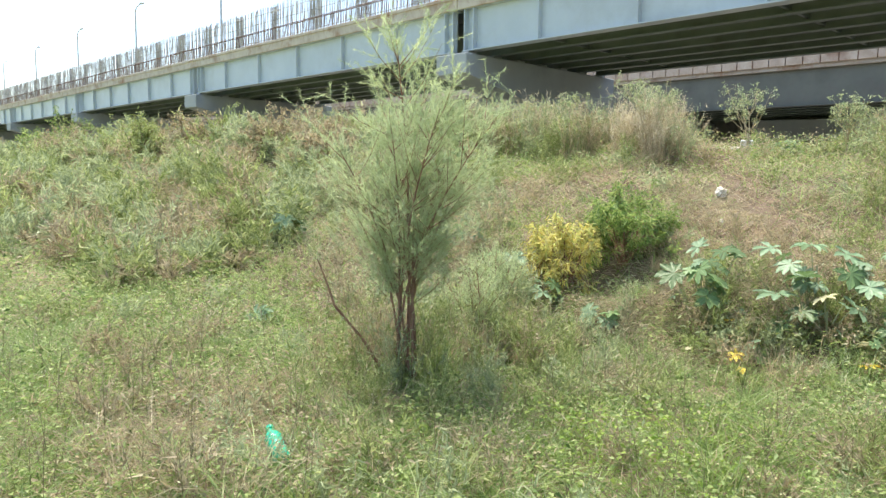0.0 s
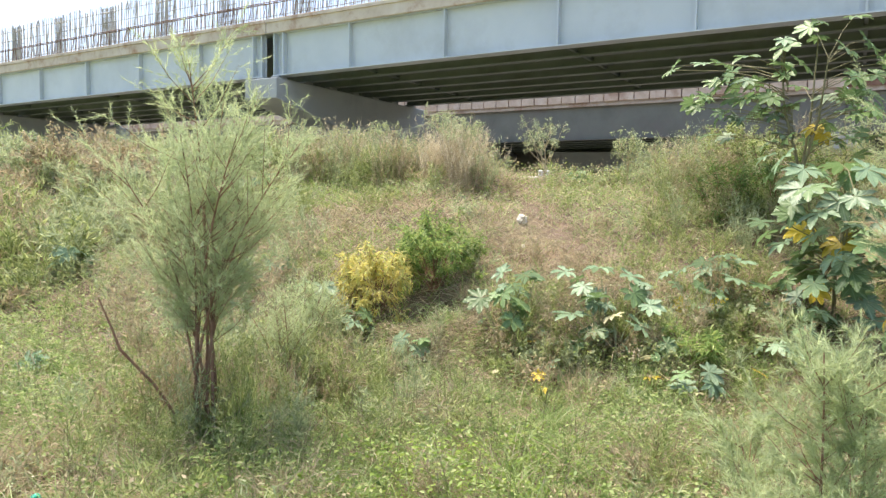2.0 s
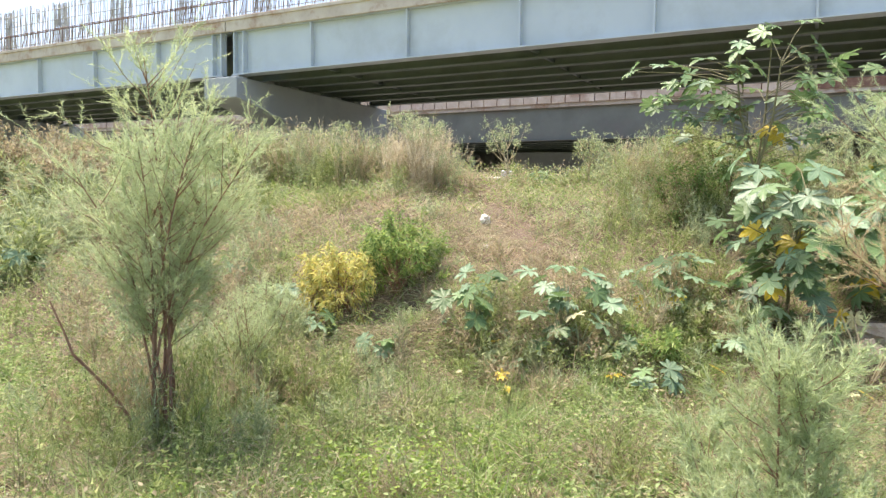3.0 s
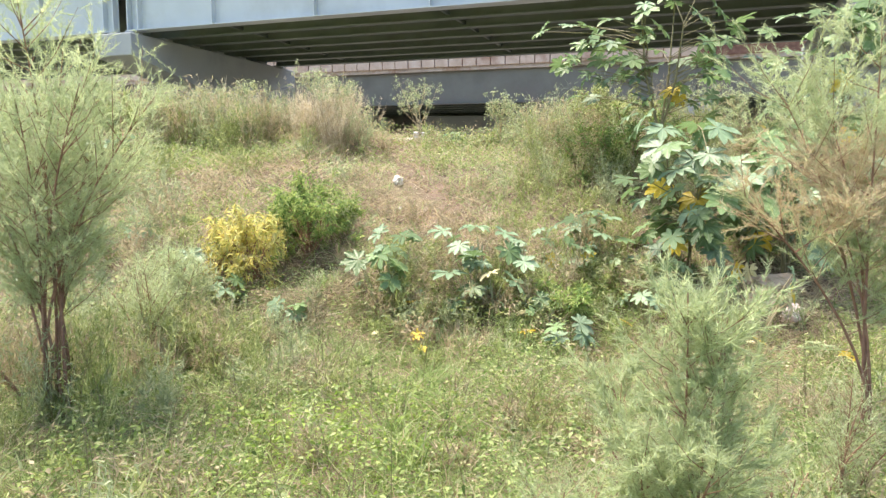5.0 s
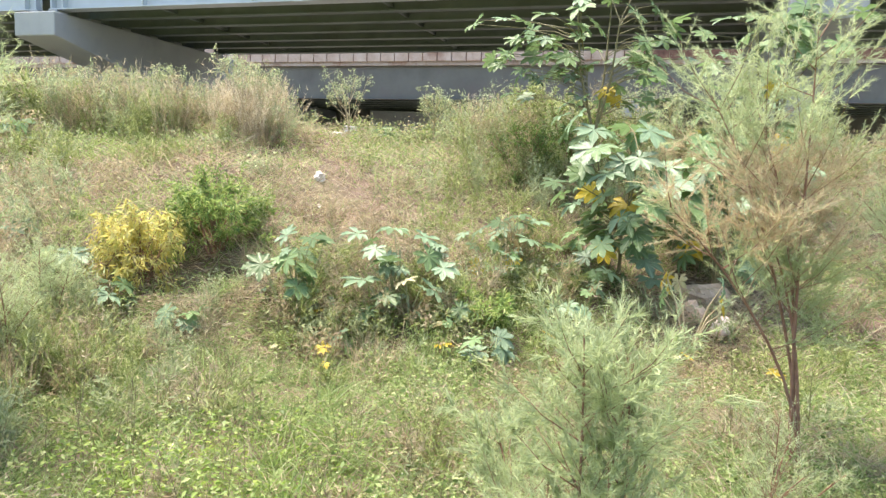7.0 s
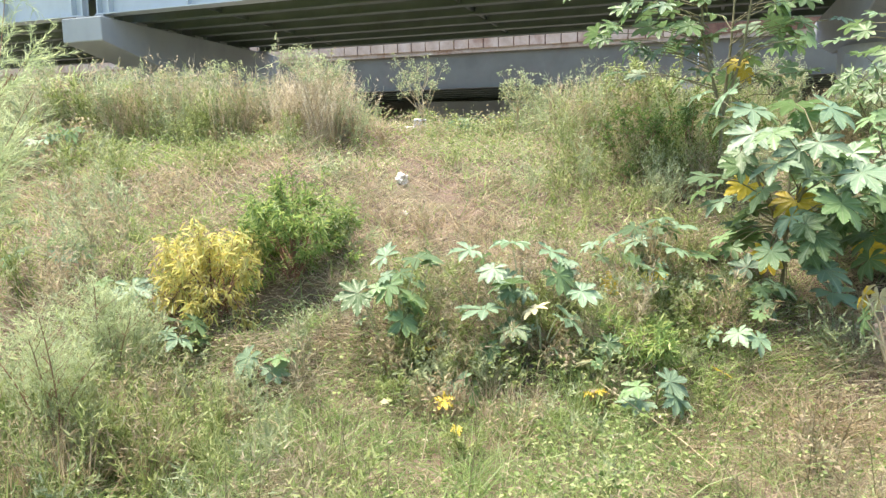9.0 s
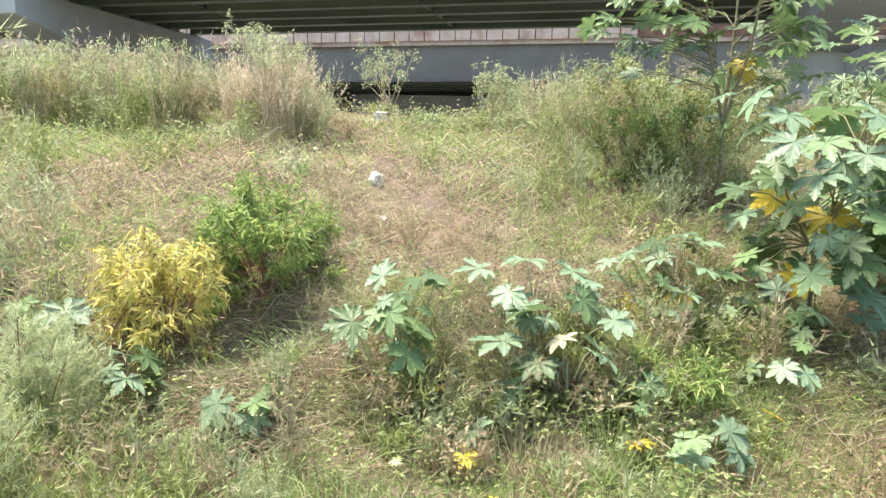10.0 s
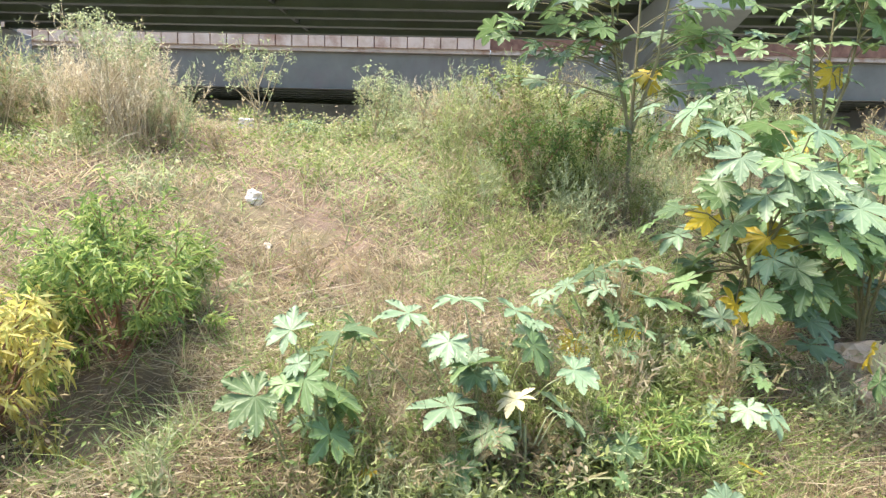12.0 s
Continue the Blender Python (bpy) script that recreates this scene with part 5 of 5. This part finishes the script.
def thin_stalks():
    """Upright leafless stalks of dead herbs on the flat."""
    r = np.random.default_rng(88)
    lines = []
    for i in range(520):
        x, y = r.uniform(-3.2, 4.2), r.uniform(2.6, 6.6)
        z, h = float(height(x, y)), r.uniform(0.14, 0.5)
        lx, ly = r.normal() * 0.18 * h, r.normal() * 0.18 * h
        lines.append([((x, y, z - 0.01), 0.0022), ((x + lx * 0.4, y + ly * 0.4, z + h * 0.55), 0.0017), ((x + lx, y + ly, z + h), 0.001)])
        for k in range(4):
            f = r.uniform(0.4, 0.95)
            o = (x + lx * f, y + ly * f, z + h * f)
            lines.append([(o, 0.0014), ((o[0] + r.normal() * 0.05, o[1] + r.normal() * 0.05, o[2] + r.uniform(0.02, 0.07)), 0.0008)])
    tagged(new("dead_stalks", raw_mesh("dead_stalks", *tubes(lines, 3), M_STEM)), "thin brown upright stalks of dead herbs", "stalks", kind="stuff")
    # pale flower specks on the herbs
    n = 7000
    x, y, d = scatter(n, 2.0, 11, -55, 92, r=r)
    b = np.stack([x, y, height(x, y) + r.uniform(0.06, 0.2, n)], -1)
    V, F = leaflets(b, r.normal(size=(n, 3)), 0.013, 0.010, r)
    tagged(new("flower_specks", raw_mesh("flower_specks", V, F, M_SPECK)), "tiny pale yellow-white flowers among the herbs", "flowers", kind="stuff")


thin_stalks()
bushy_shrub("yellow_shrub", 1.22, 6.85, 0.42, 0.7, 4200, 0.066, M_YELLOW, 61, "bush of drooping narrow yellow leaves on the bank", 0.22, 0.9, skirt=10)
bushy_shrub("green_shrub", 1.82, 7.02, 0.55, 0.8, 8500, 0.058, M_PINNATE, 62, "fresh green bush beside the yellow one", 0.2, 0.35, lean=(0.05, -0.02), skirt=12)
bushy_shrub("dark_shrub", 6.1, 7.35, 0.8, 1.05, 7600, 0.046, M_DARKGREEN, 63, "dense dark green shrub near the top of the bank", 0.24, 0.2, 24, skirt=8)
bushy_shrub("dark_shrub", 5.5, 7.45, 0.6, 0.8, 4600, 0.042, M_DARKGREEN, 64, "dense green shrub beside the darker one", 0.3, 0.1, 18, skirt=8)
bushy_shrub("dark_shrub", 6.6, 8.4, 0.8, 1.0, 6500, 0.05, M_WEED, 66, "tall loose green shrub behind the darker one", 0.3, 0.1, 22, skirt=6)
bushy_shrub("low_weed", 5.45, 6.85, 0.36, 0.36, 2200, 0.036, M_GREYWEED, 67, "pale grey-green weed in front of the dark shrub", 0.3, 0.1, 14, skirt=6)
bushy_shrub("crest_weed", 6.05, 10.1, 0.35, 0.75, 2200, 0.05, M_GREYWEED, 68, "tall grey-green weed on the crest", 0.24, 0.1, 12)
bushy_shrub("crest_weed", 6.75, 9.55, 0.4, 0.85, 2600, 0.05, M_WEED, 69, "tall green weed on the crest", 0.24, 0.1, 12)
for i, (x, y) in enumerate([(6.35, 9.95), (6.55, 9.75), (6.95, 9.35)]):
    grass_tuft(x, y, 0.26, 0.78, 60, M_DRY, 580 + i, "tall tuft of dry pinkish grass on the crest")
bushy_shrub("fern_like_weed", 3.45, 5.15, 0.3, 0.35, 1800, 0.07, M_PINNATE, 65, "bright green fine-leaved weed among the castor seedlings", 0.16, 0.3)

r5 = np.random.default_rng(500)
for i in range(20):
    u = 4.7 + 1.9 * r5.random() if i < 10 else r5.uniform(7, 13)
    s = 9.0 + r5.uniform(-0.5, 0.9)
    grass_tuft(u * DX + s * DY, u * DY - s * DX, 0.34, r5.uniform(0.6, 1.0), 80, M_DRY, 510 + i, "tall tuft of dry pinkish grass on the crest")
for i, (x, y, rad, tall) in enumerate([(-7.5, 17.8, 0.6, 1.7), (-6.6, 19.2, 0.8, 1.25), (-3.7, 15.9, 0.75, 1.3), (-4.4, 16.8, 0.7, 1.1), (-9.6, 20.5, 0.9, 1.3), (-12.0, 23.4, 1.1, 1.5), (-2.2, 13.6, 0.6, 1.0), (-0.9, 12.6, 0.6, 0.9)]):
    bushy_shrub("bank_shrub", x, y, rad, tall, 3200, 0.075, (M_WEED, M_DRYWEED, M_DRYWEED, M_GREYWEED)[i % 4], 680 + i, ("tall loose green shrub on the crest", "dry pinkish shrub on the crest", "dry tan shrub on the crest", "grey-green shrub on the crest")[i % 4], 0.34, 0.0, 22)
for i, (x, y, h) in enumerate([(0.28, 5.2, 0.45), (0.05, 5.55, 0.5), (0.45, 5.6, 0.42), (-0.35, 5.45, 0.5), (0.6, 5.95, 0.4), (0.0, 5.0, 0.4), (2.55, 5.15, 0.34), (2.95, 5.0, 0.36), (3.3, 4.9, 0.3), (2.2, 5.35, 0.28)]):
    grass_tuft(x, y, 0.3, h, 150, M_GRASS if i % 3 else M_DRY, 560 + i, "tuft of tall green grass at the foot of the bank", False, "green tufts at the foot of the bank")
r6 = np.random.default_rng(640)
for i in range(18):
    u, s = r6.uniform(7.5, 15) if i < 8 else r6.uniform(15, 34), 4.1 + r6.uniform(2.4, 5.6)
    far = max(1.0, u / 14)
    bushy_shrub("bank_shrub", u * DX + s * DY, u * DY - s * DX, r6.uniform(0.3, 0.6) * far, r6.uniform(0.5, 0.95) * far, 1500, 0.05 * far, (M_WEED, M_GREYWEED, M_DRYWEED, M_HERB)[i % 4], 650 + i,
                ("loose green shrub on the overgrown bank", "grey-green shrub on the overgrown bank", "dry pinkish shrub on the overgrown bank", "bright green shrub on the overgrown bank")[i % 4], 0.34, 0.1, 16)
branching_weed(4.3, 10.1, 0.95, 601, "tall grey branching weed on the crest of the bank")
branching_weed(5.35, 9.5, 0.8, 602, "tall grey branching weed on the crest of the bank")
r7 = np.random.default_rng(606)
for i in range(16):
    u, s = r7.uniform(4.9, 12.5) if i < 13 else r7.uniform(-1.5, 1.5), r7.uniform(8.7, 9.7)
    s = s + 0.42 * max(5.2 - u, 0)
    branching_weed(u * DX + s * DY, u * DY - s * DX, r7.uniform(0.7, 1.1), 610 + i, "tall grey branching weed on the crest of the bank")

build_bottle()
crumpled("plastic_scrap", 3.23, 8.25, (0.07, 0.06, 0.06), M_WHITE, 3, "crumpled white plastic scrap on the bank", "litter")
crumpled("clod", 5.6, 4.78, (0.26, 0.15, 0.12), M_CLOD, 8, "pale pinkish clod of dry earth in the hollow", "clod", 0.3)
crumpled("clod", 5.2, 4.62, (0.12, 0.1, 0.12), M_CLOD, 9, "smaller pale clod of dry earth", "clod", 0.3)
crumpled("plastic_bag", 5.25, 4.35, (0.11, 0.09, 0.08), M_PINK, 5, "faded pink and white plastic bag in the weeds", "litter")


def crest_blocks():
    """Pale concrete scraps that lie on the crest."""
    for x, y, sx, sy, sz, turn, name, label in ((4.6, 11.5, 0.24, 0.16, 0.045, 30, "concrete_slab", "broken pale concrete slab lying on the crest"), (4.86, 11.4, 0.07, 0.08, 0.11, 42, "concrete_block", "small pale concrete block on the crest"), (5.3, 11.0, 0.2, 0.1, 0.06, 36, "concrete_block", "pale concrete block half hidden behind weeds")):
        bm = bmesh.new()
        box(bm, -sx, sx, -sy, sy, -0.05, 2 * sz, 0.012)
        for v in bm.verts:
            v.co += Vector((noise.noise(v.co * 5), noise.noise(v.co * 5 + Vector((3, 0, 0))), 0)) * 0.02
        me = bpy.data.meshes.new(name)
        bm.to_mesh(me)
        bm.free()
        me.materials.append(M_RUBBLE)
        ob = new(name, me)
        ob.matrix_basis = pose(x, y, float(height(x, y)) + 0.04, 3, -4, turn)
        tagged(ob, label, "rubble")


crest_blocks()
crumpled("plastic_scrap", 5.1, 10.61, (0.08, 0.05, 0.04), M_WHITE, 6, "white plastic scrap in the grass of the crest", "litter")
crumpled("plastic_scrap", 3.05, 7.75, (0.03, 0.025, 0.02), M_WHITE, 7, "small pale scrap on the trodden bank", "litter")
